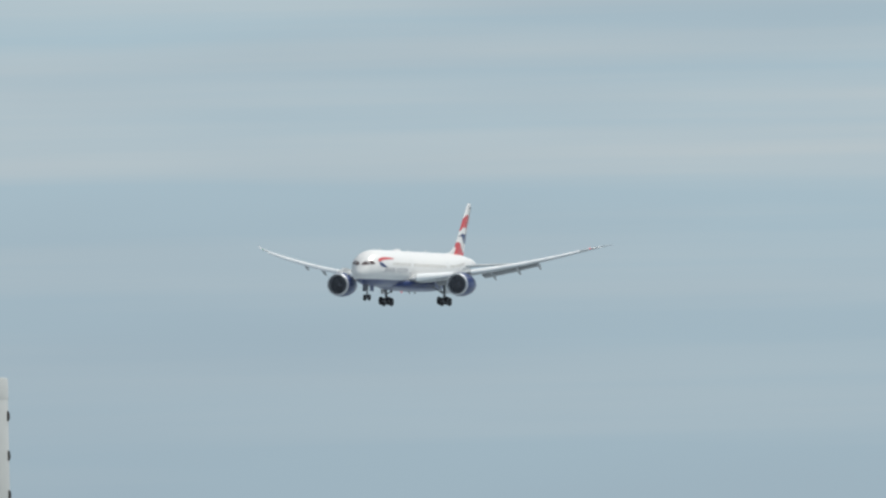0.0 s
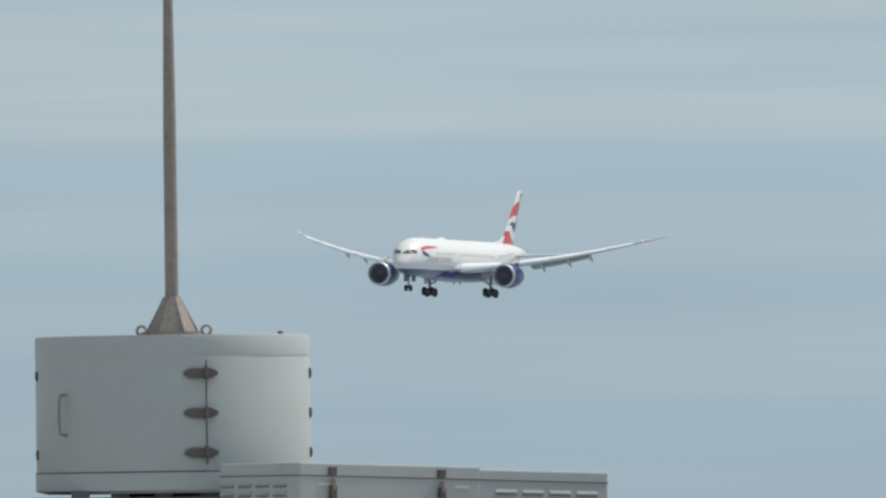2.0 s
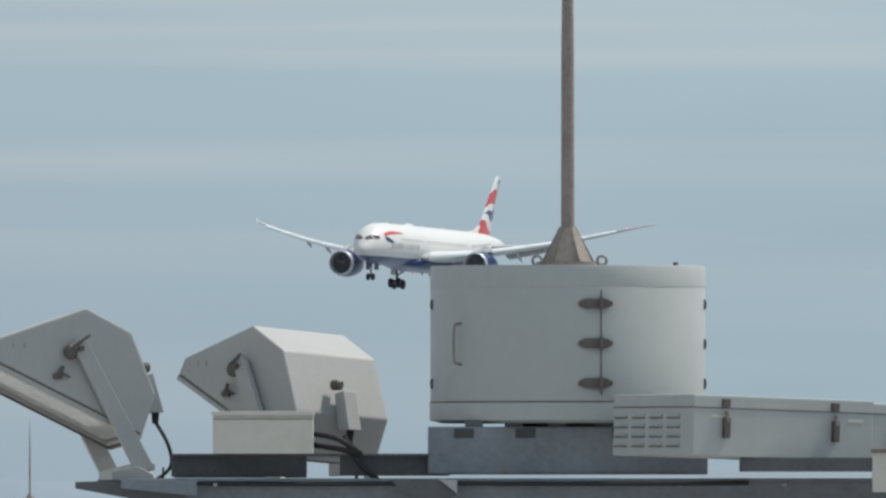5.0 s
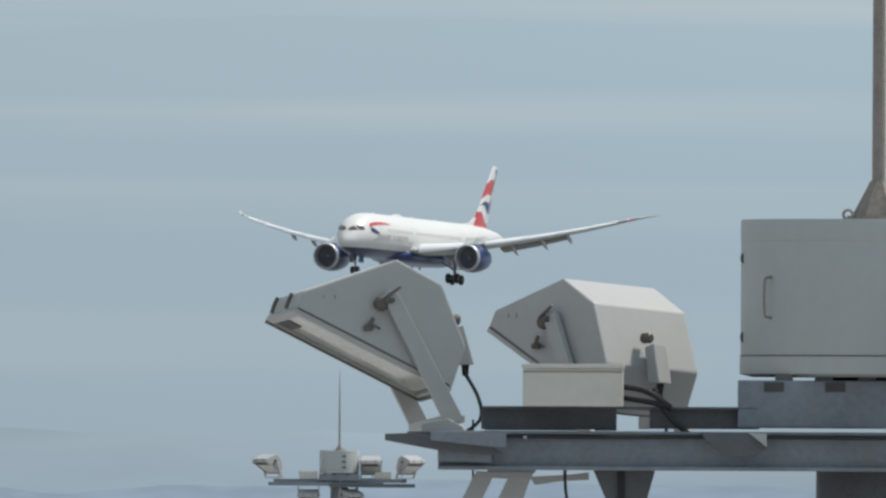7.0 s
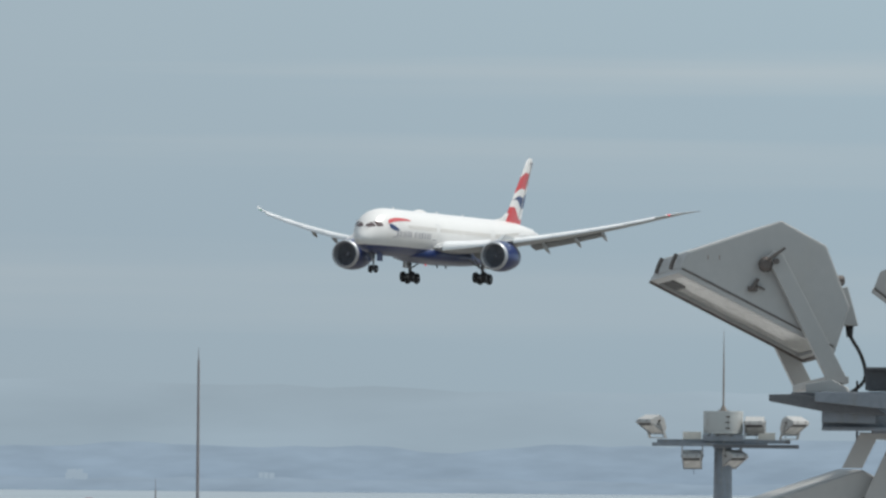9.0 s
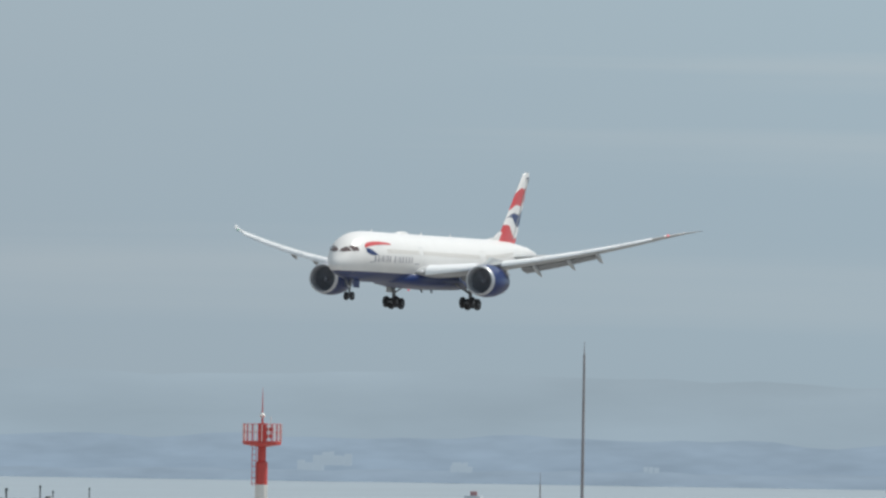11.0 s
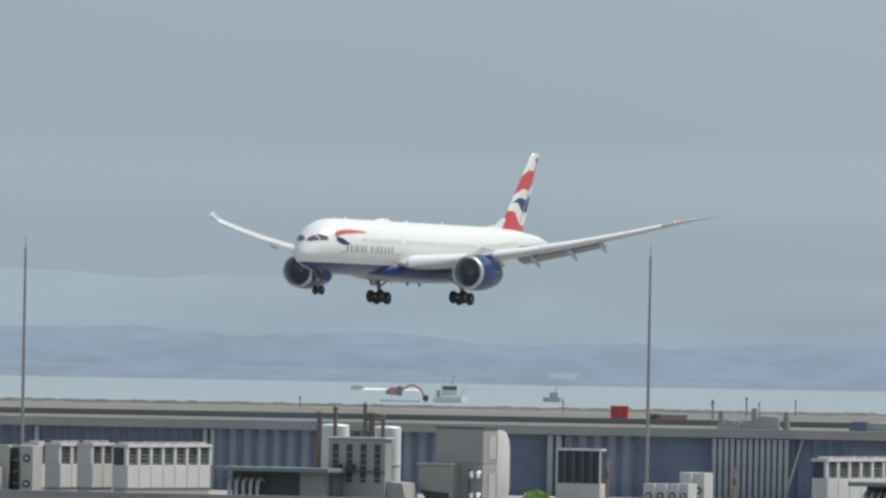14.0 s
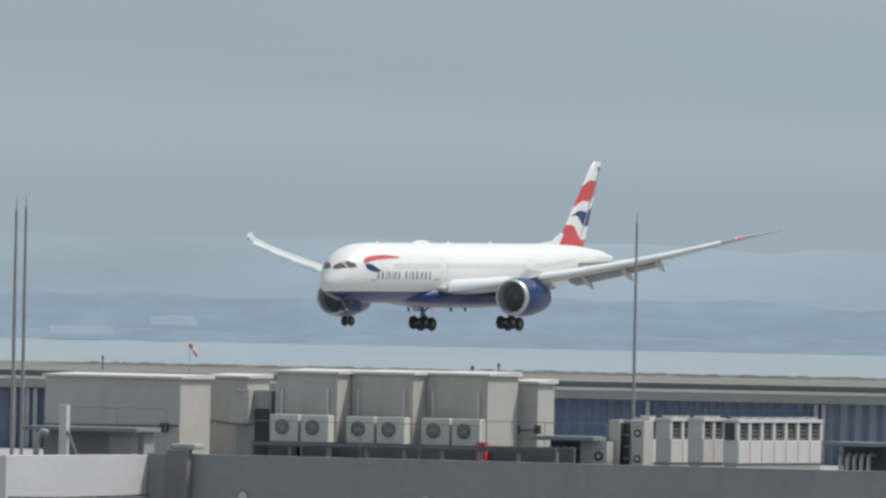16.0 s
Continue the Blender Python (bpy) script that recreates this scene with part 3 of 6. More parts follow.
TOP = [(0, -1.2), (0.25, -0.68), (0.8, -0.15), (1.6, 0.62), (2.6, 1.42), (3.6, 2.0), (5, 2.5), (7, 2.84), (9.5, 2.95), (48, 2.95), (54, 2.82), (60, 2.3), (62.6, 1.75)]
BOTTOM = [(0, -1.2), (0.25, -1.6), (0.8, -1.95), (1.6, -2.25), (3, -2.6), (6, -2.92), (9, -2.98), (40, -2.98), (44, -2.6), (50, -1.35), (56, 0.0), (60, 0.85), (62.6, 1.3)]
HALF = [(0, 0.0), (0.25, 0.5), (0.8, 0.98), (1.6, 1.42), (3, 1.98), (5, 2.48), (8, 2.82), (10, 2.88), (41, 2.88), (47, 2.5), (53, 1.8), (58, 1.0), (62.6, 0.25)]


def hull_point(s, a, out=0.0):
    """The hull's skin at station s behind the nose; a: degrees up from the horizontal on the left side."""
    t, b, h = curve(TOP, s), curve(BOTTOM, s), curve(HALF, s)
    zc, hz = (t + b) / 2, (t - b) / 2
    return Vector((25 - s if s > 12 else 23.5 - 0.875 * s, (h + out) * math.cos(radians(a)), zc + (hz + out) * math.sin(radians(a))))


bm = bmesh.new()
stations = [0.02, 0.12, 0.25, 0.5, 0.8, 1.2, 1.6, 2.1, 2.6, 3.1, 3.6, 4.3, 5, 6, 7, 8, 9.5, 12, 16, 20, 26, 32, 38, 40, 42, 44, 46, 48, 50, 52, 54, 56, 58, 60, 61.4, 62.6]
rings = [[bm.verts.new(hull_point(s, 360 * k / 72)) for k in range(72)] for s in stations]
for a, b in zip(rings, rings[1:]):
    for k in range(72):
        bm.faces.new((a[k], a[(k + 1) % 72], b[(k + 1) % 72], b[k]))
bm.faces.new(rings[0]), bm.faces.new(rings[-1])
fuselage = part("fuselage", bm, HULL, plane, "white hull over a dark navy belly", 40)
# wing-to-body fairing
bm = bmesh.new()
rows = []
for s, hw, zb, zt in ((16, 1.2, -2.9, -2.2), (19, 2.6, -3.2, -1.7), (22, 3.0, -3.4, -1.4), (30, 3.1, -3.5, -1.2), (35, 3.0, -3.4, -1.3), (39, 2.4, -3.1, -1.6), (42, 0.9, -2.75, -2.2)):
    rows.append([bm.verts.new((25 - s, hw * math.copysign(abs(math.cos(a)) ** 0.6, math.cos(a)), (zb + zt) / 2 + (zt - zb) / 2 * math.copysign(abs(math.sin(a)) ** 0.6, math.sin(a)))) for a in [2 * math.pi * k / 32 for k in range(32)]])
for a, b in zip(rows, rows[1:]):
    for k in range(32):
        bm.faces.new((a[k], a[(k + 1) % 32], b[(k + 1) % 32], b[k]))
bm.faces.new(rows[0]), bm.faces.new(rows[-1])
part("belly_fairing", bm, HULL, plane, "", 50)


def patch(name, s_edges, mat, parent, out=0.03, label="", n=None):
    """A painted or glazed patch on the skin: rows of (station, low angle, high angle)."""
    bm = bmesh.new()
    cols = []
    for s, lo, hi in s_edges:
        k = n or 5
        cols.append([bm.verts.new(hull_point(s, lo + (hi - lo) * i / k, out)) for i in range(k + 1)])
    for a, b in zip(cols, cols[1:]):
        for i in range(len(a) - 1):
            bm.faces.new((a[i], b[i], b[i + 1], a[i + 1]))
    return part(name, bm, mat, parent, label, 60)


# cockpit windows: two panes a side
for side in (1, -1):
    def mir(rows, side=side):
        return rows if side > 0 else [(s, 180 - h, 180 - l) for s, l, h in rows]
    patch("cockpit_window", mir([(1.42, 64, 86), (1.8, 50, 80), (2.25, 37, 67)]), GLASS, fuselage, 0.03, "dark cockpit window pane")
    patch("cockpit_window", mir([(2.4, 34, 62), (2.9, 28, 50), (3.4, 24, 36)]), GLASS, fuselage, 0.03, "dark cockpit window pane")
    # ribbon emblem: a red sweep above a navy one
    patch("emblem_ribbon", mir([(4.7, 23.5, 31), (4.95, 25, 35.5), (5.6, 26.5, 37), (7.0, 27, 37), (9.0, 28, 36), (11.0, 28.5, 34), (12.4, 29.5, 31)]), RED, fuselage, 0.035, "red ribbon emblem")
    patch("emblem_ribbon", mir([(4.75, 14, 23), (5.3, 8, 22.5), (6.0, 4.5, 18), (6.8, 3, 10), (7.4, 4, 5)]), NAVY, fuselage, 0.035, "navy ribbon emblem")
    # lettering as plain bars
    x = 6.7
    for wide in (0.5, 0.5, 0.2, 0.45, 0.2, 0.5, 0.5, 0, 0.5, 0.2, 0.5, 0.6, 0.5, 0.5, 0.45):
        if wide:
            patch("lettering_bar", mir([(x, -12, 2.5), (x + wide * 0.55, -12, 2.5)]), LETTER, fuselage, 0.03)
        x += (wide or 0.25) + 0.38
    patch("lettering_line", mir([(5.5, -13, -11.5), (6.5, -13, -11.5)]), LETTER, fuselage, 0.03)
    patch("lettering_line", mir([(18.9, -13, -11.5), (20.3, -13, -11.5)]), LETTER, fuselage, 0.03)
    # doors and cabin windows
    for s in (7.7, 20.6, 39.5, 52.0):
        patch("door", mir([(s, -14, 27), (s + 0.05, -14, 27)]), GREY_WING, fuselage, 0.03)
        patch("door", mir([(s + 1.05, -14, 27), (s + 1.1, -14, 27)]), GREY_WING, fuselage, 0.03)
        patch("door", mir([(s, 26.2, 27), (s + 1.1, 26.2, 27)]), GREY_WING, fuselage, 0.03)
    for k in range(66):
        s = 10.6 + k * 0.62
        if any(abs(s + 0.14 - d - 0.5) < 0.75 for d in (20.6, 39.5)):
            continue
        patch("cabin_window", mir([(s, 8.5, 18), (s + 0.32, 8.5, 18)]), PORTHOLE, fuselage, 0.028, n=1)

# satellite dome and aerials on the crown
part("satcom_fairing", lathe([(0.02, -1.8), (0.35, -1.4), (0.55, -0.6), (0.58, 0.3), (0.4, 1.2), (0.02, 1.9)], 20, "x", None, Matrix.Translation((3.5, 0, 2.93)) @ Matrix.Diagonal((0.95, 1, 0.5, 1))), WHITE, fuselage, "", 50)
for x in (13.0, -2.0, -11.0):
    part("blade_aerial", prism([(x, 2.9), (x - 0.5, 2.9), (x - 0.45, 3.2), (x - 0.25, 3.2)], 0.06), WHITE, fuselage)
for x in (-2.5, -5.5, 6.5):
    part("belly_aerial", prism([(x, -3.4), (x - 0.5, -3.4), (x - 0.6, -3.85), (x - 0.35, -3.85)], 0.08), DARK_STEEL, fuselage)
part("beacon", lathe([(0.14, 0), (0.12, -0.12), (0.03, -0.2)], 14, "z", None, Matrix.Translation((1.0, 0, -3.55))), NAV_RED, fuselage, "glowing red anti-collision beacon")


def wing_line(y):
    """Leading edge x, chord, height and thickness of the wing at distance y from the axis."""
    ys = [0, 2.8, 9.9, 20, 26.2, 28.4, 29.5, 30.0]
    lead = np.interp(y, ys, [6.2, 4.6, 0.2, -6.3, -10.4, -12.8, -15.2, -17.0])
    chord = np.interp(y, ys, [13.2, 12.2, 7.7, 4.6, 2.8, 1.9, 1.0, 0.25])
    t = max(y - 2.8, 0)
    z = -1.55 + 0.105 * t + 0.0039 * t * t
    return lead, chord, z, chord * np.interp(y, [0, 3, 10, 30], [0.14, 0.13, 0.105, 0.08])


def airfoil(lead, chord, z, th, n=10):
    pts = []
    for i in range(n + 1):
        c = (1 - math.cos(math.pi * i / n)) / 2
        pts.append((c, 1))
    for i in range(n - 1, 0, -1):
        c = (1 - math.cos(math.pi * i / n)) / 2
        pts.append((c, -1))
    out = []
    for c, s in pts:
        h = 2.6 * (0.2969 * math.sqrt(c) - 0.126 * c - 0.3516 * c * c + 0.2843 * c ** 3 - 0.1036 * c ** 4) * th / 0.52
        out.append((lead - c * chord, z + s * h * (1.0 if s > 0 else 0.75) - 0.06 * c * c * chord * 0.4))
    return out


def loft(name, sections, mat, parent, label="", smooth=35):
    bm = bmesh.new()
    rows = [[bm.verts.new(p) for p in sec] for sec in sections]
    for a, b in zip(rows, rows[1:]):
        for k in range(len(a)):
            bm.faces.new((a[k], a[(k + 1) % len(a)], b[(k + 1) % len(b)], b[k]))
    bm.faces.new(rows[0]), bm.faces.new(rows[-1])
    return part(name, bm, mat, parent, label, smooth)


for side in (1, -1):
    secs = []
    for y in (1.5, 2.8, 5, 7.5, 9.9, 12, 15, 18, 21, 24, 26.2, 27.4, 28.4, 29.1, 29.6, 30.0):
        secs.append([(x, side * y, z) for x, z in airfoil(*wing_line(y))])
    wing = loft("wing", secs, GREY_WING, plane, "grey swept wing flexed upwards, flaps down")
    # slat along the leading edge, drooped
    for y0, y1 in ((3.6, 8.6), (11.2, 15.2), (15.3, 19.3), (19.4, 23.0), (23.1, 26.2)):
        secs = []
        for y in (y0, (y0 + y1) / 2, y1):
            le, ch, z, th = wing_line(y)
            d = 0.03 * ch + 0.18
            secs.append([(le + d * 0.9, side * y, z - d * 0.75), (le + d * 0.95, side * y, z - d * 0.35), (le + d * 0.35, side * y, z + th * 0.28), (le - d * 1.1, side * y, z + th * 0.50 + 0.03), (le - d * 0.6, side * y, z + th * 0.2), (le + d * 0.1, side * y, z - th * 0.3)])
        loft("slat", secs, SLAT, wing, "pale drooped leading-edge slat", 50)
    # flaps
    for y0, y1, f in ((3.3, 8.9, 0.17), (10.9, 19.4, 0.21)):
        secs = []
        for y in (y0, (y0 + y1) / 2, y1):
            le, ch, z, th = wing_line(y)
            te, fl = le - ch, ch * f
            secs.append([(te + fl * 0.45, side * y, z - 0.25), (te + fl * 0.2, side * y, z - 0.02), (te - fl * 0.75, side * y, z - fl * 0.50), (te - fl * 0.78, side * y, z - fl * 0.55), (te + fl * 0.2, side * y, z - fl * 0.35)])
        loft("flap", secs, FLAP, wing, "lowered grey flap", 30)
    # flap track fairings
    for y, L in ((6.4, 3.8), (12.6, 3.4), (16.4, 3.0), (19.6, 2.4)):
        le, ch, z, th = wing_line(y)
        te = le - ch
        part("flap_track_fairing", lathe([(0.02, 1.2), (0.2, 0.7), (0.3, -0.2), (0.26, -L * 0.35), (0.12, -L * 0.6), (0.02, -L * 0.72)], 14, "x", None, Matrix.Translation((te + 0.9, side * y, z - 0.55)) @ pose(0, 0, 0, 0, -24, 0) @ Matrix.Diagonal((1, 0.7, 1.1, 1))), GREY_WING, wing, "", 50)
    le, ch, z, th = wing_line(27.6)
    part("navigation_light", lathe([(0.02, -0.35), (0.09, -0.2), (0.10, 0.1), (0.02, 0.45)], 12, "x", None, Matrix.Translation((le + 0.02, side * 27.6, z + 0.02))), NAV_RED if side > 0 else material("green_light_lens", (0.05, 0.3, 0.12), 0.2), wing, "wing-tip navigation light")
    le, ch, z, th = wing_line(27.3)
    if side > 0:
        part("strobe_light", lathe([(0.02, -0.12), (0.09, 0), (0.02, 0.12)], 10, "x", None, Matrix.Translation((le + 0.05, side * 27.35, z + 0.06))), STROBE, wing, "glowing white strobe")
    le, ch, z, th = wing_line(3.0)
    part("landing_light", lathe([(0.15, -0.3), (0.17, 0.0), (0.12, 0.10), (0.02, 0.13)], 16, "x", None, Matrix.Translation((le + 0.45, side * 3.25, z + 0.05))), LANDING, wing, "round landing light in the wing root")
    # engine
    ex, ey, ez = 3.45, side * 10.0, -2.42
    M = Matrix.Translation((ex, ey, ez))
    engine = part("engine", lathe([(1.78, -0.45), (1.90, -1.4), (1.93, -2.5), (1.84, -3.8), (1.60, -5.2), (1.42, -6.0), (1.36, -5.9), (1.3, -4.5)], 48, "x", None, M, False), NAVY, plane, "navy turbofan nacelle with a grey lip", 40)
    part("inlet_lip", lathe([(1.50, -0.6), (1.47, -0.3), (1.52, -0.06), (1.60, 0.0), (1.70, -0.06), (1.76, -0.22), (1.795, -0.5), (1.70, -0.55)], 48, "x", None, M, False), LIP, engine, "bare grey inlet lip", 60)
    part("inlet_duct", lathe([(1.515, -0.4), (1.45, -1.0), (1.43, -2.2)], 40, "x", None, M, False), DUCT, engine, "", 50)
    for k in range(18):
        bm = bmesh.new()
        a = 2 * math.pi * k / 18
        v = []
        for r, w, tw in ((0.35, 0.10, 0.1), (0.9, 0.16, 0.25), (1.40, 0.2, 0.4)):
            for sg in (-1, 1):
                v.append(bm.verts.new(M @ Vector((-1.15 + sg * tw * 0.5, r * math.cos(a + sg * w * 0.7), r * math.sin(a + sg * w * 0.7)))))
        bm.faces.new((v[0], v[1], v[3], v[2])), bm.faces.new((v[2], v[3], v[5], v[4]))
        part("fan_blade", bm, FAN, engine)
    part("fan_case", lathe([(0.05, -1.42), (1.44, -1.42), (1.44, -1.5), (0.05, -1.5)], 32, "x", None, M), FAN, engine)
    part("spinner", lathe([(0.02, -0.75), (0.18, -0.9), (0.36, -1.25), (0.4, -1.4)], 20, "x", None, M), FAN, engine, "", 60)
    part("core_cowl", lathe([(1.0, -4.6), (0.95, -5.6), (0.75, -6.6), (0.6, -7.0)], 32, "x", None, M), DARK_STEEL, engine, "", 50)
    part("exhaust_plug", lathe([(0.5, -6.4), (0.35, -7.2), (0.05, -8.0)], 24, "x", None, M), DARK_STEEL, engine, "", 50)
    part("pylon", prism([(ex - 1.4, ez + 1.85), (ex - 3.4, ez + 2.75), (ex - 7.6, ez + 2.4), (ex - 7.0, ez + 1.2), (ex - 3.0, ez + 1.5)], 0.45), GREY_WING, engine).location.y = ey - 0.22
    part("nacelle_chine", prism([(ex - 1.6, 0), (ex - 2.9, 0), (ex - 2.9, 0.4)], 0.05), WHITE, engine).matrix_basis = Matrix.Translation((0, ey - side * 1.1, ez + 1.55)) @ pose(0, 0, 0, 25 * side, 0, 0)
    # tailplane
    secs = []
    for y in (0.6, 1.5, 5, 9.0, 9.8):
        le = -25.6 - (y - 0.6) * 0.72
        secs.append([(x, side * y, z) for x, z in airfoil(le, 6.4 - y * 0.46, 0.9 + y * 0.06, (6.4 - y * 0.46) * 0.09, 6)])
    loft("tailplane", secs, GREY_WING, plane, "grey horizontal tailplane")

# fin
secs = []
for f in (0.0, 0.06, 0.2, 0.4, 0.6, 0.8, 0.94, 1.0, 1.06):
    z = 11.25 - 8.45 * f
    lead, chord = -33.65 + 7.9 * f - (0.4 if f == 0 else 0), 2.0 + 4.2 * f - (0.55 if f == 0 else 0)
    secs.append([(x, y, z) for x, y in airfoil(lead, chord, 0, chord * 0.10, 8)])
bm = bmesh.new()
rows = [[bm.verts.new(p) for p in sec] for sec in secs]
for a, b in zip(rows, rows[1:]):
    for k in range(len(a)):
        bm.faces.new((a[k], a[(k + 1) % len(a)], b[(k + 1) % len(b)], b[k]))
bm.faces.new(rows[0]), bm.faces.new(rows[-1])
fin = part("tail_fin", bm, FIN, plane, "white fin with a waving red and navy flag ribbon", 35)
part("rudder_hinge_line", prism([(-35.10, 10.7), (-35.15, 10.7), (-30.45, 3.2), (-30.35, 3.2)], 0.36), GREY_WING, fin).location.y = -0.18
part("dorsal_fillet", prism([(-21.3, 2.85), (-25.0, 3.25), (-26.8, 4.0), (-28, 3.3), (-28, 2.7)], 0.3), WHITE, fin).location.y = -0.15
part("registration_bar", box(-35.1, -34.5, 0.10, 0.14, 10.5, 10.7), LETTER, fin)


def wheel(parent, x, y, z, r, w):
    t = part("wheel", lathe([(r * 0.45, -w / 2), (r * 0.86, -w / 2), (r * 0.98, -w * 0.32), (r, 0), (r * 0.98, w * 0.32), (r * 0.86, w / 2), (r * 0.45, w / 2), (r * 0.4, w * 0.2), (r * 0.4, -w * 0.2)], 24, "y"), TYRE, parent, "", 40)
    t.location = (x, y, z)
    h = part("hub", lathe([(r * 0.1, -w * 0.42), (r * 0.43, -w * 0.3), (r * 0.43, w * 0.3), (r * 0.1, w * 0.42)], 16, "y"), STRUT, t, "", 40)


for side in (1, -1):
    gx, gy, gz = -6.2, side * 4.9, -5.0
    gear = part("main_gear", rod((gx + 0.1, gy, -2.4), (gx, gy, gz), 0.24, 0.17), STRUT, plane, "four-wheel main landing gear, lowered", 40)
    part("side_brace", rod((gx + 0.1, gy - side * 1.9, -2.7), (gx, gy, gz + 1.1), 0.1), STRUT, gear)
    part("drag_brace", rod((gx + 2.0, gy - side * 0.3, -2.6), (gx, gy, gz + 0.9), 0.1), STRUT, gear)
    part("torque_link", prism([(gx - 0.2, gz + 0.2), (gx - 0.65, gz + 0.7), (gx - 0.2, gz + 1.3), (gx - 0.3, gz + 0.7)], 0.16), STRUT, gear).location.y = gy - 0.08
    tilt = 0.11
    part("bogie_beam", rod((gx + 0.95, gy, gz + tilt), (gx - 0.95, gy, gz - tilt), 0.17), STRUT, gear)
    for wx in (0.76, -0.76):
        part("axle", rod((gx + wx, gy - 0.75, gz + tilt * wx), (gx + wx, gy + 0.75, gz + tilt * wx), 0.1), STRUT, gear)
        for wy in (-0.62, 0.62):
            wheel(gear, gx + wx, gy + wy, gz + tilt * wx, 0.68, 0.5)
    part("gear_door", box(gx - 0.95, gx + 0.95, gy + side * 0.55, gy + side * 0.62, gz + 1.2, -2.2, 0.02), WHITE, gear)
gx, gz = 18.85, -4.75
gear = part("nose_gear", rod((gx - 0.25, 0, -2.6), (gx, 0, gz), 0.16, 0.11), STRUT, plane, "twin-wheel nose landing gear, lowered", 40)
part("drag_brace", rod((gx + 1.3, 0, -2.7), (gx, 0, gz + 1.0), 0.08), STRUT, gear)
part("axle", rod((gx, -0.42, gz), (gx, 0.42, gz), 0.08), STRUT, gear)
for wy in (-0.36, 0.36):
    wheel(gear, gx, wy, gz, 0.5, 0.36)
    part("gear_door", box(gx - 1.5, gx + 0.4, wy * 1.7, wy * 1.7 + 0.05, -3.75, -2.75, 0.02), NAVY, gear)
part("taxi_light", lathe([(0.14, -0.1), (0.15, 0.05), (0.02, 0.1)], 12, "x", None, Matrix.Translation((gx + 0.2, 0, gz + 1.15))), LIP, gear)


# ---- lamp masts ----
FLOOD = [(-0.454, 0.072), (-0.41, 0.165), (0.125, 0.343), (0.380, 0.205), (0.512, -0.135), (0.432, -0.368)]


def floodlight(m, label, group="floodlights", hang=False, yoke=True, shade=0.6):
    """A big box floodlight on a yoke: the housing's profile in x and z, its width along y."""
    t = thing("floodlight", m, label, "floodlight", group)
    w = 0.72
    part("housing", prism(FLOOD, w, "xz", 0.012), LAMP_PAINT, t, "pale grey folded sheet housing")
    # glass in its rim on the sloping underside
    a, b = Vector((-0.454, 0, 0.072)), Vector((0.432, 0, -0.368))
    u = (b - a).normalized()
    nrm = Vector((u.z, 0, -u.x))
    def strip(lo, hi, y0, y1, h0, h1):
        bm = bmesh.new()
        vs = [bm.verts.new(a + u * s + nrm * h + Vector((0, y, 0))) for h in (h0, h1) for s, y in ((lo, y0), (hi, y0), (hi, y1), (lo, y1))]
        for q in ((0, 1, 2, 3), (4, 5, 6, 7), (0, 1, 5, 4), (1, 2, 6, 5), (2, 3, 7, 6), (3, 0, 4, 7)):
            bm.faces.new([vs[i] for i in q])
        return bm
    L = (b - a).length
    part("front_glass", strip(0.06, L - 0.06, 0.05, w - 0.05, 0.002, 0.012), LENS, t, "large grey front glass")
    # dark band laid on the glass near its upper end
    part("reflector_shade", strip(0.05, 0.15 if shade > 0.5 else 0.30, w * shade, w - 0.045, 0.012, 0.017), GRILLE, t, "dark band on the front glass")
    for args in ((0.0, 0.045, 0, w), (L - 0.045, L, 0, w), (0.045, L - 0.045, 0, 0.04), (0.045, L - 0.045, w - 0.04, w)):
        part("glass_rim", strip(*args, 0.002, 0.030), LAMP_PAINT, t)
    part("gasket", strip(0.0, L, w - 0.016, w, 0.030, 0.042), HARDWARE, t, "dark rubber gasket")
    part("gasket", strip(L - 0.02, L, 0, w - 0.016, 0.030, 0.042), HARDWARE, t, "dark rubber gasket")
    for y in (-0.004, w + 0.001):
        part("gasket_line", strip(0.01, L - 0.02, y, y + 0.003, -0.006, 0.003), HARDWARE, t)
    for y in (0.16, 0.52):
        part("clip", tube([(-0.475, y, 0.075), (-0.462, y, 0.115), (-0.440, y, 0.16)], 0.012), HARDWARE, t, "dark spring clip")
    for y in (-0.055, w + 0.015) if yoke else ():
        arm = part("yoke_arm", prism([(0.03, 0.13), (0.065, 0.17), (0.12, 0.15), (0.475, -0.53), (0.36, -0.53)] if not hang else [(0.03, 0.0), (0.13, 0.0), (0.22, 0.62), (0.10, 0.62)], 0.04, "xz", 0.004), LAMP_PAINT, t)
        arm.location.y = y
        part("pivot", lathe([(0.016, 0), (0.016, 0.03), (0.010, 0.045)], 16, "y", None, Matrix.Translation((0.075, y - 0.03 if y < 0 else y + 0.03, 0.11))), HARDWARE, t, "dark pivot bolt")
        part("aiming_disc", lathe([(0.024, -0.01), (0.040, 0.0), (0.044, 0.022), (0.024, 0.034)], 14, "y", None, Matrix.Translation((0.025, y + 0.003, 0.095))), HARDWARE, t, "dark toothed aiming disc")
    if yoke:
        part("yoke_bar", box(0.36, 0.49, -0.055, w + 0.055, -0.565, -0.525, 0.006) if not hang else box(0.10, 0.22, -0.055, w + 0.055, 0.62, 0.66, 0.006), LAMP_PAINT, t)
    part("aiming_lever", rod((0.03, -0.07, 0.12), (0.125, -0.075, 0.185), 0.010, 0.007), HARDWARE, t)
    catch = part("catch", box(-0.075, -0.02, -0.03, 0.0, -0.055, -0.025, 0.008), HARDWARE, t)
    part("catch_pin", rod((-0.055, -0.025, -0.05), (-0.02, -0.03, 0.015), 0.011), HARDWARE, catch)
    part("catch_tail", rod((-0.03, -0.02, -0.02), (0.02, -0.02, -0.045), 0.006), HARDWARE, catch)
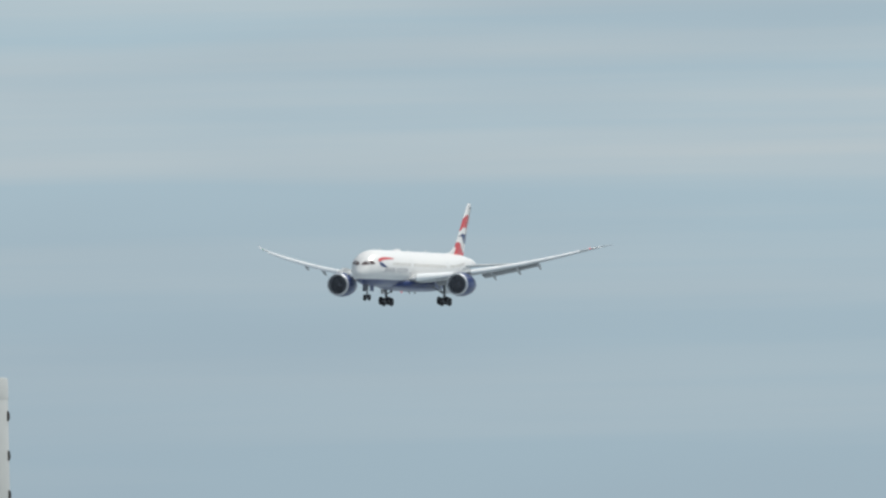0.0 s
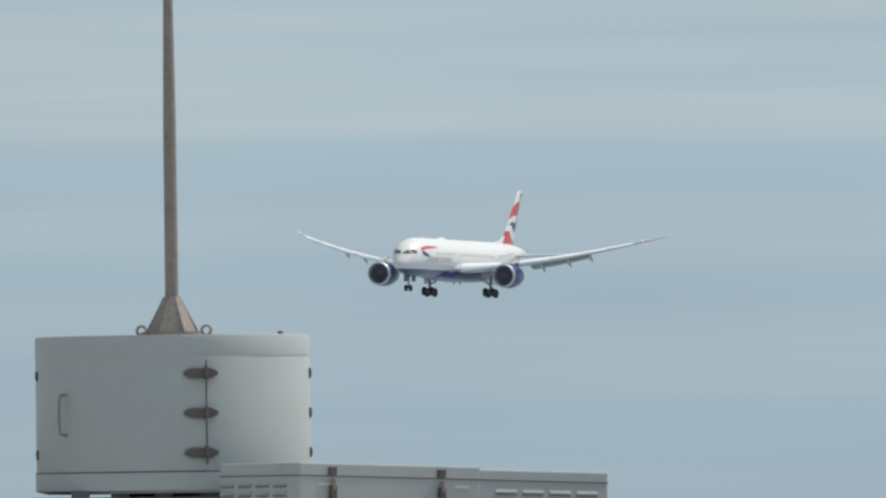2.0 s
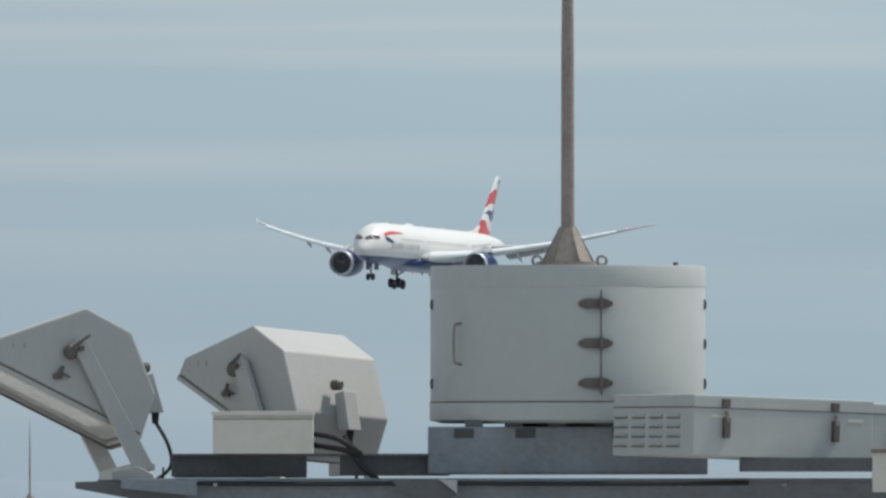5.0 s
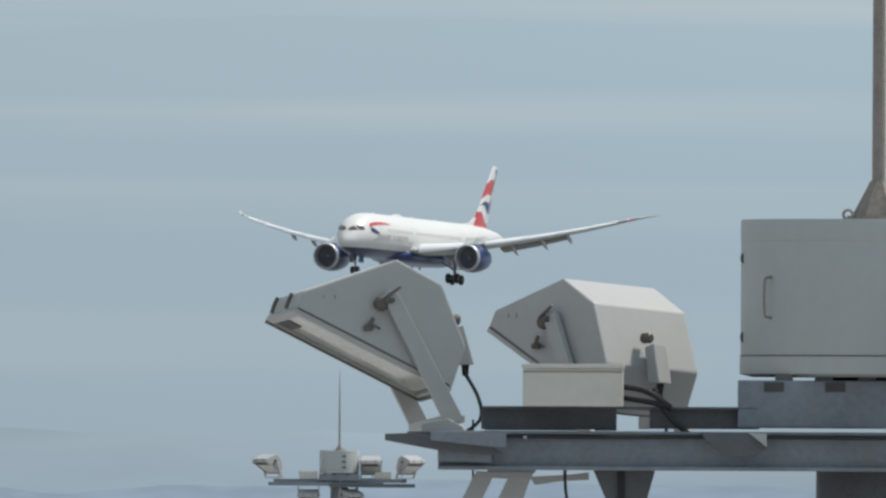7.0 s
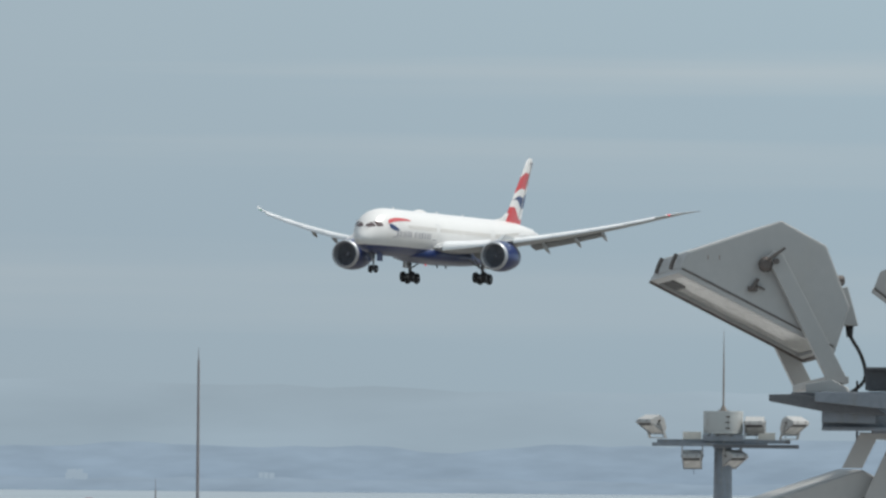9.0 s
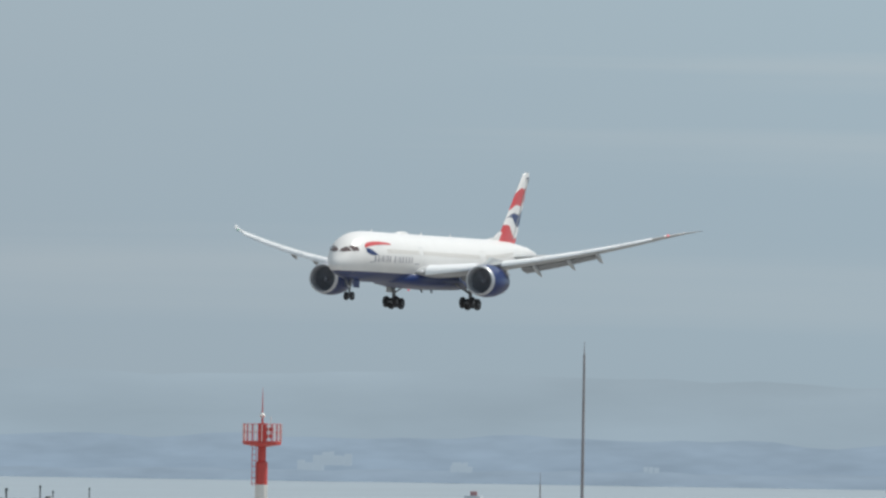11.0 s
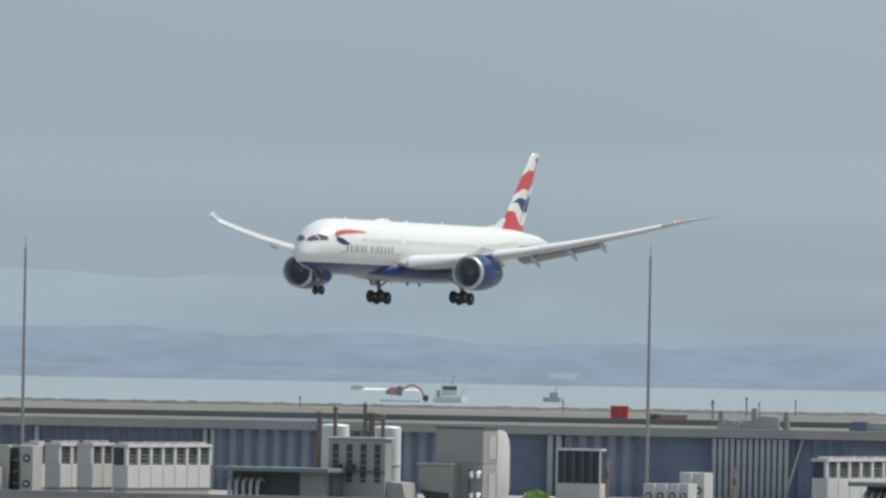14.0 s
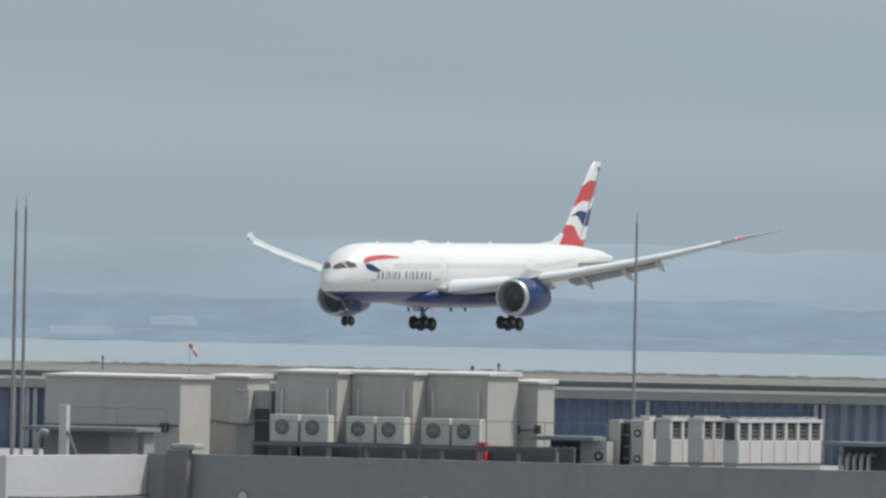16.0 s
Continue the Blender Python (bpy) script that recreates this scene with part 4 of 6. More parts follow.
    # cable entry on the back
    part("cable_box", prism([(0.50, -0.02), (0.57, 0.0), (0.63, -0.22), (0.54, -0.22)], 0.10, "xz", 0.006), LAMP_PAINT, t).location.y = 0.30
    part("entry_knob", lathe([(0.030, 0), (0.030, 0.05), (0.020, 0.06)], 18, "x", None, Matrix.Translation((0.49, 0.30, 0.03))), HARDWARE, t, "round dark cap")
    part("gland", rod((0.59, 0.35, -0.21), (0.59, 0.35, -0.28), 0.024, 0.018), CABLE, t)
    part("cable", tube([(0.59, 0.35, -0.27), (0.66, 0.34, -0.40), (0.67, 0.33, -0.52), (0.58, 0.32, -0.60)], 0.0105), CABLE, t, "black cable")
    # two short stencilled marks
    for x in (-0.30, -0.235):
        part("marking_bar", box(x, x + 0.006, -0.003, 0.0, 0.12, 0.146), ROD, t)
    return t


def eye_bolt(parent, x, y, z, r=0.026):
    bm = bmesh.new()
    m, n = 18, 8
    rings = []
    for i in range(m):
        a = 2 * math.pi * i / m
        rings.append([bm.verts.new((x + (r + 0.008 * math.cos(b)) * math.cos(a), y + 0.008 * math.sin(b), z + (r + 0.008 * math.cos(b)) * math.sin(a))) for b in [2 * math.pi * j / n for j in range(n)]])
    for i in range(m):
        for j in range(n):
            bm.faces.new((rings[i][j], rings[(i + 1) % m][j], rings[(i + 1) % m][(j + 1) % n], rings[i][(j + 1) % n]))
    part("eye_bolt", bm, ROD, parent, "", 60)


def mast_head(m, height, label, column_mat):
    """Column, winch drum with a hinged door, and a tall lightning rod; z is counted from eye height."""
    t = thing("lamp_mast", m, label, "lamp mast", "lamp masts")
    R = 0.765
    part("column", lathe([(0.55, -height), (0.34, -0.1), (0.30, 0.02)], 32), column_mat, t, "tapered grey steel column", 50)
    drum = part("drum", lathe([(0.70, 0.345), (R, 0.36), (R, 1.212), (R - 0.004, 1.220), (0.02, 1.226)], 72), MAST_PAINT, t, "pale grey sheet-metal drum housing", 35)
    part("lid_band", lathe([(R + 0.0005, 1.10), (R + 0.0015, 1.101), (R + 0.0015, 1.210), (R + 0.0005, 1.212)], 72, cap=False), MAST_PAINT, drum, "", 35)
    part("foot_band", lathe([(R + 0.002, 0.36), (R + 0.005, 0.363), (R + 0.005, 0.455), (R + 0.002, 0.46)], 72, cap=False), MAST_PAINT, drum, "", 35)
    part("foot_seam", lathe([(R + 0.004, 0.459), (R + 0.006, 0.461), (R + 0.004, 0.466)], 72, cap=False), HARDWARE, drum)
    def on_drum(X):
        return -math.sqrt(max(R * R - X * X, 0))
    # vertical door seam and three strap hinges
    X = 0.185
    part("door_seam", rod((X, on_drum(X) - 0.004, 0.50), (X, on_drum(X) - 0.002, 1.08), 0.0035, None, 6), HARDWARE, drum)
    for Z in (1.005, 0.785, 0.565):
        for X0 in (0.155, -0.755, 0.760):
            edge = abs(X0) > 0.5
            w = 0.012 if edge else 0.095
            y = on_drum(X0)
            if X0 < -0.5 and Z == 0.785:
                continue
            h = part("hinge", prism([(X0 - w, -0.01), (X0 - w * 0.6, -0.028), (X0 + w * 0.6, -0.028), (X0 + w, -0.01), (X0 + w, 0.01), (X0 + w * 0.6, 0.028), (X0 - w * 0.6, 0.028), (X0 - w, 0.01)], 0.03, "xz", 0.003), HARDWARE, drum, "dark oxidised strap hinge" if not edge else "")
            h.location = (0, y - 0.025, Z)
            if X0 == 0.155:
                part("hinge_pin", rod((0.185, y - 0.035, Z - 0.035), (0.185, y - 0.035, Z + 0.035), 0.012, None, 10), HARDWARE, h)
                h.children[0].location = (0, -y + 0.025, -Z)
    X = -0.62
    y = on_drum(X)
    part("door_handle", tube([(X + 0.05, y - 0.01, 0.895), (X + 0.01, y - 0.05, 0.895), (X - 0.01, y - 0.06, 0.87), (X - 0.01, y - 0.06, 0.70), (X + 0.01, y - 0.05, 0.675), (X + 0.05, y - 0.01, 0.67)], 0.0075), ROD, drum, "bent rod door handle")
    # cone foot and rod
    part("rod_flange", lathe([(0.175, 1.222), (0.175, 1.245)], 24), ROD, t)
    bm = bmesh.new()
    for k in range(6):
        a = math.pi / 3 * k
        d, s = Vector((math.cos(a), math.sin(a), 0)), Vector((-math.sin(a), math.cos(a), 0)) * 0.006
        vs = [bm.verts.new(p + q + Vector((0, 0, z))) for q in (s, -s) for p, z in ((d * 0.03, 1.24), (d * 0.15, 1.24), (d * 0.045, 1.44), (d * 0.03, 1.44))]
        for f in ((0, 1, 2, 3), (4, 5, 6, 7), (0, 1, 5, 4), (1, 2, 6, 5), (2, 3, 7, 6), (3, 0, 4, 7)):
            bm.faces.new([vs[i] for i in f])
    part("gusset_cone", lathe([(0.14, 1.245), (0.048, 1.44)], 6), ROD, t, "rusty welded cone foot")
    part("gusset", bm, ROD, t)
    part("lightning_rod", lathe([(0.038, 1.24), (0.036, 2.4), (0.026, 3.2), (0.01, 4.2), (0.002, 4.35)], 16), ROD, t, "tall rusty lightning rod", 60)
    eye_bolt(t, -0.17, -0.12, 1.25), eye_bolt(t, 0.19, -0.12, 1.25)
    part("top_bolt", rod((0.60, -0.1, 1.21), (0.60, -0.1, 1.24), 0.014), HARDWARE, t)
    for x in (-0.52, -0.3, -0.06, 0.2, 0.46):
        part("foot_pad", box(x - 0.05, x + 0.05, -0.6, -0.45, 0.325, 0.36), DARK_STEEL, t)
    part("drum_plinth", lathe([(0.52, 0.32), (0.52, 0.35)], 40, "z", None, Matrix.Translation((0.2, 0, 0))), GRILLE, t)
    base = part("drum_base", box(-0.775, 0.775, -0.62, 0.62, 0.06, 0.325, 0.01), GALV, t, "streaked galvanised base box")
    for x in (-0.575, -0.235, 0.30):
        part("vent_slot", box(x - 0.055, x + 0.055, -0.628, -0.60, 0.262, 0.315), GRILLE, base)
    return t


MAST = 107.0
near_m = Matrix.Translation(bearing(51.85, 0, MAST)) @ pose(0, 0, 0, 0, 0, -math.degrees(0.05185))
# The column lies in shade, put into its colour by the dark steel.
near = mast_head(near_m, 25.0, "grey floodlight mast head with drum and rusty rod", DARK_STEEL)


def near_part(name, x0, x1, z0, z1, y0, y1, mat, label="", bevel=0.005):
    return part(name, box(x0, x1, y0, y1, z0, z1, bevel), mat, near, label)


near_part("upper_channel", -2.197, -1.451, 0.048, 0.168, -0.55, -0.50, DARK_STEEL, "dark upper channel beam")
near_part("upper_channel", -1.263, -0.655, 0.053, 0.172, -0.55, -0.50, DARK_STEEL, "dark upper channel beam")
near_part("channel_web", -1.325, -1.262, 0.051, 0.120, -0.54, -0.50, CREAM)
near_part("channel_flange", -2.197, -0.655, 0.161, 0.176, -0.62, -0.40, DARK_STEEL)
near_part("channel_back", -2.197, -1.458, 0.042, 0.168, 0.30, 0.36, DARK_STEEL)
near_part("lower_beam", -2.432, 3.169, -0.168, 0.020, -0.66, -0.60, GALV, "long galvanised lower beam")
near_part("beam_flange", -2.433, 3.169, 0.020, 0.039, -0.72, -0.46, GALV)
near_part("beam_flange", -2.432, 3.170, -0.178, -0.156, -0.72, -0.46, GALV)
near_part("rear_beam", -2.369, 3.169, -0.143, 0.021, 0.46, 0.52, GALV)
for px in (-2.1, -1.15, -0.2, 0.9, 1.9):
    near_part("cross_beam", px - 0.05, px + 0.05, -0.02, 0.03, -0.6, 0.5, DARK_STEEL)


def near_plate(name, outline, y, depth, mat, label="", bevel=0.004):
    part(name, prism(outline, depth, "xz", bevel), mat, near, label).location.y = y


near_plate("outrigger", [(-2.722, 0.020), (-2.588, 0.024), (-2.14, -0.040), (-2.06, -0.095), (-2.439, -0.069), (-2.722, -0.017)], -0.86, 0.05, DARK_STEEL, "dark outrigger arm")
near_plate("outrigger_flange", [(-2.468, 0.035), (-2.05, 0.030), (-2.05, -0.055), (-2.14, -0.050), (-2.468, -0.016)], -0.92, 0.04, GALV, "pale galvanised outrigger flange")
near_part("outrigger_web", -2.60, -2.10, 0.0, 0.034, -0.80, -0.1, DARK_STEEL)
near_plate("lamp_pad", [(-2.528, 0.035), (-2.29, 0.035), (-2.30, 0.062), (-2.385, 0.105), (-2.528, 0.080)], -0.50, 0.40, LAMP_PAINT)
near_plate("end_box", [(-2.431, -0.044), (-2.133, -0.050), (-2.133, -0.137), (-2.431, -0.131)], -0.80, 0.08, GALV)
near_plate("bracket", [(-0.985, 0.034), (-0.71, 0.034), (-0.615, -0.05), (-0.70, -0.10), (-0.86, -0.09)], -0.80, 0.06, DARK_STEEL, "dark gusset bracket")
near_plate("bracket_end", [(-0.715, 0.034), (-0.612, 0.030), (-0.612, -0.045)], -0.83, 0.03, LAMP_PAINT)
near_plate("hanger", [(-1.58, -0.165), (-1.23, -0.165), (-1.30, -0.42), (-1.47, -0.42)], -0.5, 0.2, DARK_STEEL, "dark tapered hanger plate")
near_part("hanger_web", -1.44, -1.40, -0.42, -0.16, -0.52, -0.5, CABLE)
near_part("hanger_pad", -2.161, -1.897, -0.192, -0.135, -0.55, -0.3, GALV)
for bx in (-1.95, -1.62, -1.35, -0.78, -0.45, 0.1, 0.62, 1.2):
    near_part("bolt", bx - 0.01, bx + 0.01, -0.005, 0.012, -0.74, -0.72, LAMP_PAINT, "", 0.002)
part("beam_cable", tube([(-2.25, -0.70, 0.015), (-1.6, -0.74, 0.006), (-0.8, -0.74, 0.01), (0.2, -0.74, 0.008), (1.0, -0.74, 0.012)], 0.012), CABLE, near)
for (x0, z0), (x1, z1), (x2, z2) in ((( -1.408, 0.286 ), ( -1.270, 0.256 ), ( -1.143, 0.171 )), (( -1.408, 0.224 ), ( -1.269, 0.202 ), ( -1.159, 0.178 )), (( -1.238, 0.272 ), ( -1.159, 0.130 ), ( -1.042, 0.021 ))):
    part("lamp_cable", tube([(x0, -0.55, z0), (x1, -0.66, z1), (x2, -0.64, z2)], 0.016), CABLE, near)
part("hanging_cable", tube([(-1.730, -0.62, -0.16), (-1.726, -0.63, -0.28), (-1.701, -0.64, -0.45)], 0.009), CABLE, near)
part("thin_cable", tube([(-2.245, -0.4, 0.1), (-2.244, -0.4, -0.1), (-2.243, -0.4, -0.3)], 0.006), CABLE, near)

# ballast box before the second lamp
bx0, bx1, bz0, bz1 = -1.962, -1.408, 0.175, 0.395
ballast = thing("ballast_box", near_m @ Matrix.Translation(((bx0 + bx1) / 2, -0.72, bz0)), "cream steel ballast box on the mast beam", "electrical box")
w, h = (bx1 - bx0) / 2, bz1 - bz0
part("case", box(-w, w, -0.12, 0.16, 0, h - 0.012, 0.006), CREAM, ballast)
part("lid", box(-w - 0.006, w + 0.006, -0.13, 0.17, h - 0.01, h + 0.015, 0.004), CREAM, ballast)
part("seam", box(-w, w, -0.124, -0.12, h - 0.03, h - 0.026), HARDWARE, ballast)


def lamp_at(x, z, y, turn, label, hang=False, tip=0):
    return floodlight(near_m @ pose(x, y, z, tip, 0, turn), label, hang=hang, yoke=not hang)


lamp_at(-2.788, 0.645, -0.35, 14.5, "pale grey floodlight seen from its side, tilted down", False, -3.4)
lamp_at(-1.869, 0.552, 0.55, -45, "pale grey floodlight behind a cream ballast box", False, -4)
lamp_at(-2.335, -0.735, -0.4, 12, "pale grey floodlight hung under the beam", True)
lamp_at(-2.06, -0.745, 0.65, -45, "pale grey floodlight hung behind another under the beam", True)
# the bent flat bars that carry the lower lamps
for outline in ([(-2.325, -0.385), (-2.235, -0.202), (-2.20, -0.186), (-2.12, -0.195), (-2.213, -0.385)],
                [(-2.235, -0.186), (-1.902, -0.190), (-1.93, -0.235), (-2.20, -0.222)],
                [(-2.225, -0.60), (-2.051, -0.225), (-1.92, -0.215), (-1.95, -0.30), (-2.045, -0.60)],
                [(-1.93, -0.215), (-1.69, -0.200), (-1.60, -0.188), (-1.60, -0.232), (-1.75, -0.240), (-1.90, -0.262)]):
    near_plate("bent_hanger", outline, -0.50 + 0.012 * len(outline), 0.05, LAMP_PAINT, "pale bent flat lamp hanger")

# long switchgear case on the right of the drum, its end turned towards the deck
sx, sz = 0.682, 0.165
case = thing("switchgear_case", near_m @ pose(sx, -1.75, sz, 0, 1.7, 33), "long grey steel switchgear case with louvres and latches", "electrical box")
part("body", box(0, 1.19, 0, 0.80, 0, 0.335, 0.008), MAST_PAINT, case)
part("body_extension", box(1.19, 2.05, 0.01, 0.79, -0.01, 0.322, 0.008), MAST_PAINT, case)
part("lid_seam", box(-0.004, 1.19, -0.004, 0.80, 0.262, 0.267), HARDWARE, case)
part("lid_seam", box(1.19, 2.05, 0.006, 0.79, 0.262, 0.267), HARDWARE, case)
for x in (0.21, 0.93):
    k = part("latch", box(x - 0.020, x + 0.020, -0.03, 0.0, 0.10, 0.215, 0.006), HARDWARE, case, "dark toggle latch")
    part("latch_plate", box(x - 0.024, x + 0.024, -0.018, 0.0, 0.27, 0.315, 0.004), HARDWARE, k)
    part("latch_hook", rod((x, -0.022, 0.19), (x, -0.022, 0.25), 0.012), ROD, k)
for r in range(4):
    for c in range(4):
        y = 0.13 + c * 0.175
        part("louvre", prism([(-0.014, 0), (0, 0.016), (0, -0.004)], 0.13, "xz"), MAST_PAINT, case).location = (0, y, 0.215 - r * 0.052)
        x = 1.30 + c * 0.18
        lv = part("louvre", prism([(-0.006, 0), (0, 0.016), (0, -0.004)], 0.14, "xz"), MAST_PAINT, case)
        lv.matrix_basis = Matrix.Translation((x + 0.14, 0.01, 0.20 - r * 0.052)) @ pose(0, 0, 0, 0, 0, 90)
        part("louvre_gap", box(x, x + 0.14, 0.004, 0.010, 0.186 - r * 0.052, 0.190 - r * 0.052), HARDWARE, case)
        part("louvre_gap", box(-0.004, 0.002, y, y + 0.13, 0.201 - r * 0.052, 0.206 - r * 0.052), HARDWARE, case)
for x in (0.12, 1.02):
    part("marking_bar", box(x, x + 0.10, -0.003, 0.0, 0.212, 0.228), CREAM, case)
near_part("case_rest", 0.95, 3.1, sz - 0.09, sz - 0.012, -1.5, -0.5, DARK_STEEL)
near_part("case_tray", 1.666, 2.129, -0.037, 0.183, -2.0, -1.85, CREAM)
near_part("tray_rim", 1.658, 2.145, 0.177, 0.199, -2.02, -1.83, RUST)
near_part("tray_end", 2.010, 2.145, 0.072, 0.211, -2.04, -2.02, LAMP_PAINT)
for px in (( 2.507, 0.117 ), ( 2.592, 0.116 )):
    near_part("stud", px[0] - 0.01, px[0] + 0.01, px[1] - 0.25, px[1], -0.6, -0.58, CABLE)

# the same kind of mast farther off
FAR = 740.0
far_m = Matrix.Translation(bearing(23.85, -0.71, FAR)) @ Matrix.Translation((0, 0, -1.215))
far = mast_head(far_m, EYE[2] + (far_m.translation.z - EYE[2]), "distant grey floodlight mast with a ring of lamps", GALV)
part("cross_arm", box(-2.55, 2.4, -0.5, -0.4, -0.02, 0.12, 0.01), GALV, far)
part("cross_arm", box(-2.2, 2.6, 0.4, 0.5, -0.02, 0.12, 0.01), DARK_STEEL, far)
part("cross_arm", box(-0.4, 2.9, -0.75, -0.66, -0.20, -0.06, 0.01), DARK_STEEL, far)
part("cross_arm", box(-2.75, -0.3, -0.72, -0.62, -0.14, 0.0, 0.01), GALV, far)
part("arm_plate", box(-1.3, 1.7, -0.7, 0.7, -0.08, -0.02), GALV, far)
part("ballast_box", box(-1.55, -0.85, -0.45, 0.1, 0.12, 0.42, 0.01), CREAM, far)
part("ballast_box", box(1.35, 2.0, -0.3, 0.2, 0.12, 0.40, 0.01), CREAM, far)
for x, z, turn, hang in ((-2.80, 0.72, 48, False), (2.75, 0.70, 122, False), (1.20, 0.68, 85, False), (-1.20, -0.62, 85, True), (0.42, -0.60, 122, True)):
    y = -0.4
    m = far_m @ pose(x, y, z, 0, 0, turn) @ Matrix.Translation((0, -0.36, 0))
    floodlight(m, "small pale floodlight on the distant mast", "floodlights of the distant mast", hang, shade=0.07)


# ---- poles, tower, dome ----


def lightning_pole(az, el, d, r, label="thin weathered lightning pole standing on the apron"):
    p = bearing(az, el, d)
    t = thing("lightning_pole", pose(p.x, p.y, 0), label, "pole", "lightning poles")
    part("shaft", lathe([(r * 1.6, 0), (r * 1.15, p.z * 0.4), (r, p.z * 0.8), (r * 0.7, p.z - 0.6)], 12), POLE, t, "", 60)
    part("spike", lathe([(r * 0.35, p.z - 0.6), (0.01, p.z)], 8), POLE, t)
    part("foot_plate", box(-0.25, 0.25, -0.25, 0.25, 0, 0.03), GALV, t)
    for h in (0.35, 0.62):
        part("joint_collar", lathe([(r * 1.25, p.z * h), (r * 1.25, p.z * h + 0.12)], 12), GALV, t)


for az, el, d, r in ((-3.48, 2.38, 900, 0.075), (-36.81, 2.36, 900, 0.075), (-69.34, 2.23, 900, 0.075), (-101.64, 2.29, 880, 0.085), (-101.14, 2.38, 900, 0.085), (-5.67, -4.45, 980, 0.05)):
    lightning_pole(az, el, d, r)

TD = 1000.0
tp = bearing(-20.18, -2.28, TD)
tower = thing("beacon_tower", pose(tp.x, tp.y, 0), "red and white banded beacon tower with a railed platform", "tower")
top = tp.z
shaft = part("shaft", lathe([(0.42, 0), (0.33, top - 5.4), (0.32, top - 3.05)], 24), SIGNAL_WHITE, tower, "weathered white lower shaft", 50)
part("base_ring", lathe([(0.50, top - 6.35), (0.50, top - 6.1)], 24), SIGNAL_RED, shaft)
part("red_shaft", lathe([(0.31, top - 3.05), (0.31, top - 1.9), (0.22, top - 1.8), (0.22, top - 0.85)], 24), SIGNAL_RED, tower, "red upper shaft", 40)
part("platform", lathe([(0.3, top - 1.08), (1.0, top - 0.96), (1.02, top - 0.78), (0.3, top - 0.78)], 28), SIGNAL_RED, tower, "red round platform", 40)
part("red_cabinet", box(-0.22, 0.24, -0.2, 0.2, top - 0.8, top + 0.15, 0.04), SIGNAL_RED, tower)
part("shelf_box", box(0.24, 0.58, -0.2, 0.15, top - 0.25, top - 0.08, 0.02), SIGNAL_RED, tower)
part("shelf_box", box(0.24, 0.55, -0.2, 0.15, top - 0.62, top - 0.42, 0.02), SIGNAL_RED, tower)
for k in range(36):
    a = 2 * math.pi * k / 36
    part("baluster", rod((math.cos(a), math.sin(a), top - 0.78), (math.cos(a), math.sin(a), top + 0.1), 0.020, None, 6), SIGNAL_WHITE if k % 2 else SIGNAL_RED, tower)
for z in (top + 0.1, top - 0.32):
    bm = bmesh.new()
    for k in range(24):
        a, b = 2 * math.pi * k / 24, 2 * math.pi * (k + 1) / 24
        rod((math.cos(a), math.sin(a), z), (math.cos(b), math.sin(b), z), 0.018, None, 6, bm)
    part("rail", bm, SIGNAL_RED, tower)
part("aerial", lathe([(0.06, top + 0.15), (0.035, top + 0.8), (0.008, top + 2.0)], 10), SIGNAL_RED, tower)
part("beacon_stem", rod((0.45, 0, top - 0.1), (0.45, 0, top + 0.5), 0.022), SIGNAL_WHITE, tower)
part("beacon_lamp", lathe([(0.02, top + 0.40), (0.12, top + 0.46), (0.15, top + 0.58), (0.02, top + 0.70)], 14), SIGNAL_WHITE, tower, "small pale lamp")
for x in (-0.50, -0.30):
    part("ladder_rail", rod((x, -0.2, top - 3.1), (x, -0.2, top - 1.0), 0.02, None, 6), SIGNAL_RED, tower)
for k in range(7):
    part("ladder_rung", rod((-0.50, -0.2, top - 3.0 + k * 0.3), (-0.28, -0.2, top - 3.0 + k * 0.3), 0.022, None, 6), SIGNAL_RED, tower)
for x in (-0.3, 0.3):
    part("conduit", rod((x, -0.34, 0.2), (x, -0.34, top - 3.1), 0.035, None, 6), SIGNAL_WHITE, tower)

dp = bearing(90.70, 1.65, 500)
dome = thing("dome_mast", pose(dp.x, dp.y, 0), "white ball with a blue cap on a steel mast", "radome")
part("ball", lathe([(0.95 * math.cos(radians(a)), dp.z + 0.95 * math.sin(radians(a))) for a in range(-90, 31, 8)], 40), SIGNAL_WHITE, dome, "white lower shell", 60)
part("cap", lathe([(0.962 * math.cos(radians(a)), dp.z + 0.962 * math.sin(radians(a))) for a in (30, 38, 46, 54, 62, 70, 78, 84, 90)], 40), RADOME_BLUE, dome, "blue cap", 60)
part("mast", lathe([(0.3, 0), (0.22, dp.z - 0.9)], 20), GALV, dome, "", 50)

# ---- the roof with its plant ----
RD = 400.0
YAW = -20.0
roof_z = bearing(0, -10.87, RD).z - 0.25


def roof_thing(name, az0, az1, el1, el0, label, category, group="", d=RD, foot=None):
    """Frame of a thing on the roof: its origin at the left front foot, and its apparent width and height in metres."""
    a, b = bearing(az0, el0, d), bearing(az1, el1, d)
    z = a.z if foot is None else foot
    t = thing(name, pose(a.x, a.y, z, 0, 0, YAW), label, category, group)
    return t, (b - a).xy.length / math.cos(radians(YAW)), b.z - z


def legs(t, w, d, h):
    for x in (0.06, w - 0.06):
        for y in (0.08, d - 0.08):
            part("foot", box(x - 0.05, x + 0.05, y - 0.05, y + 0.05, -h, 0), DARK_STEEL, t)


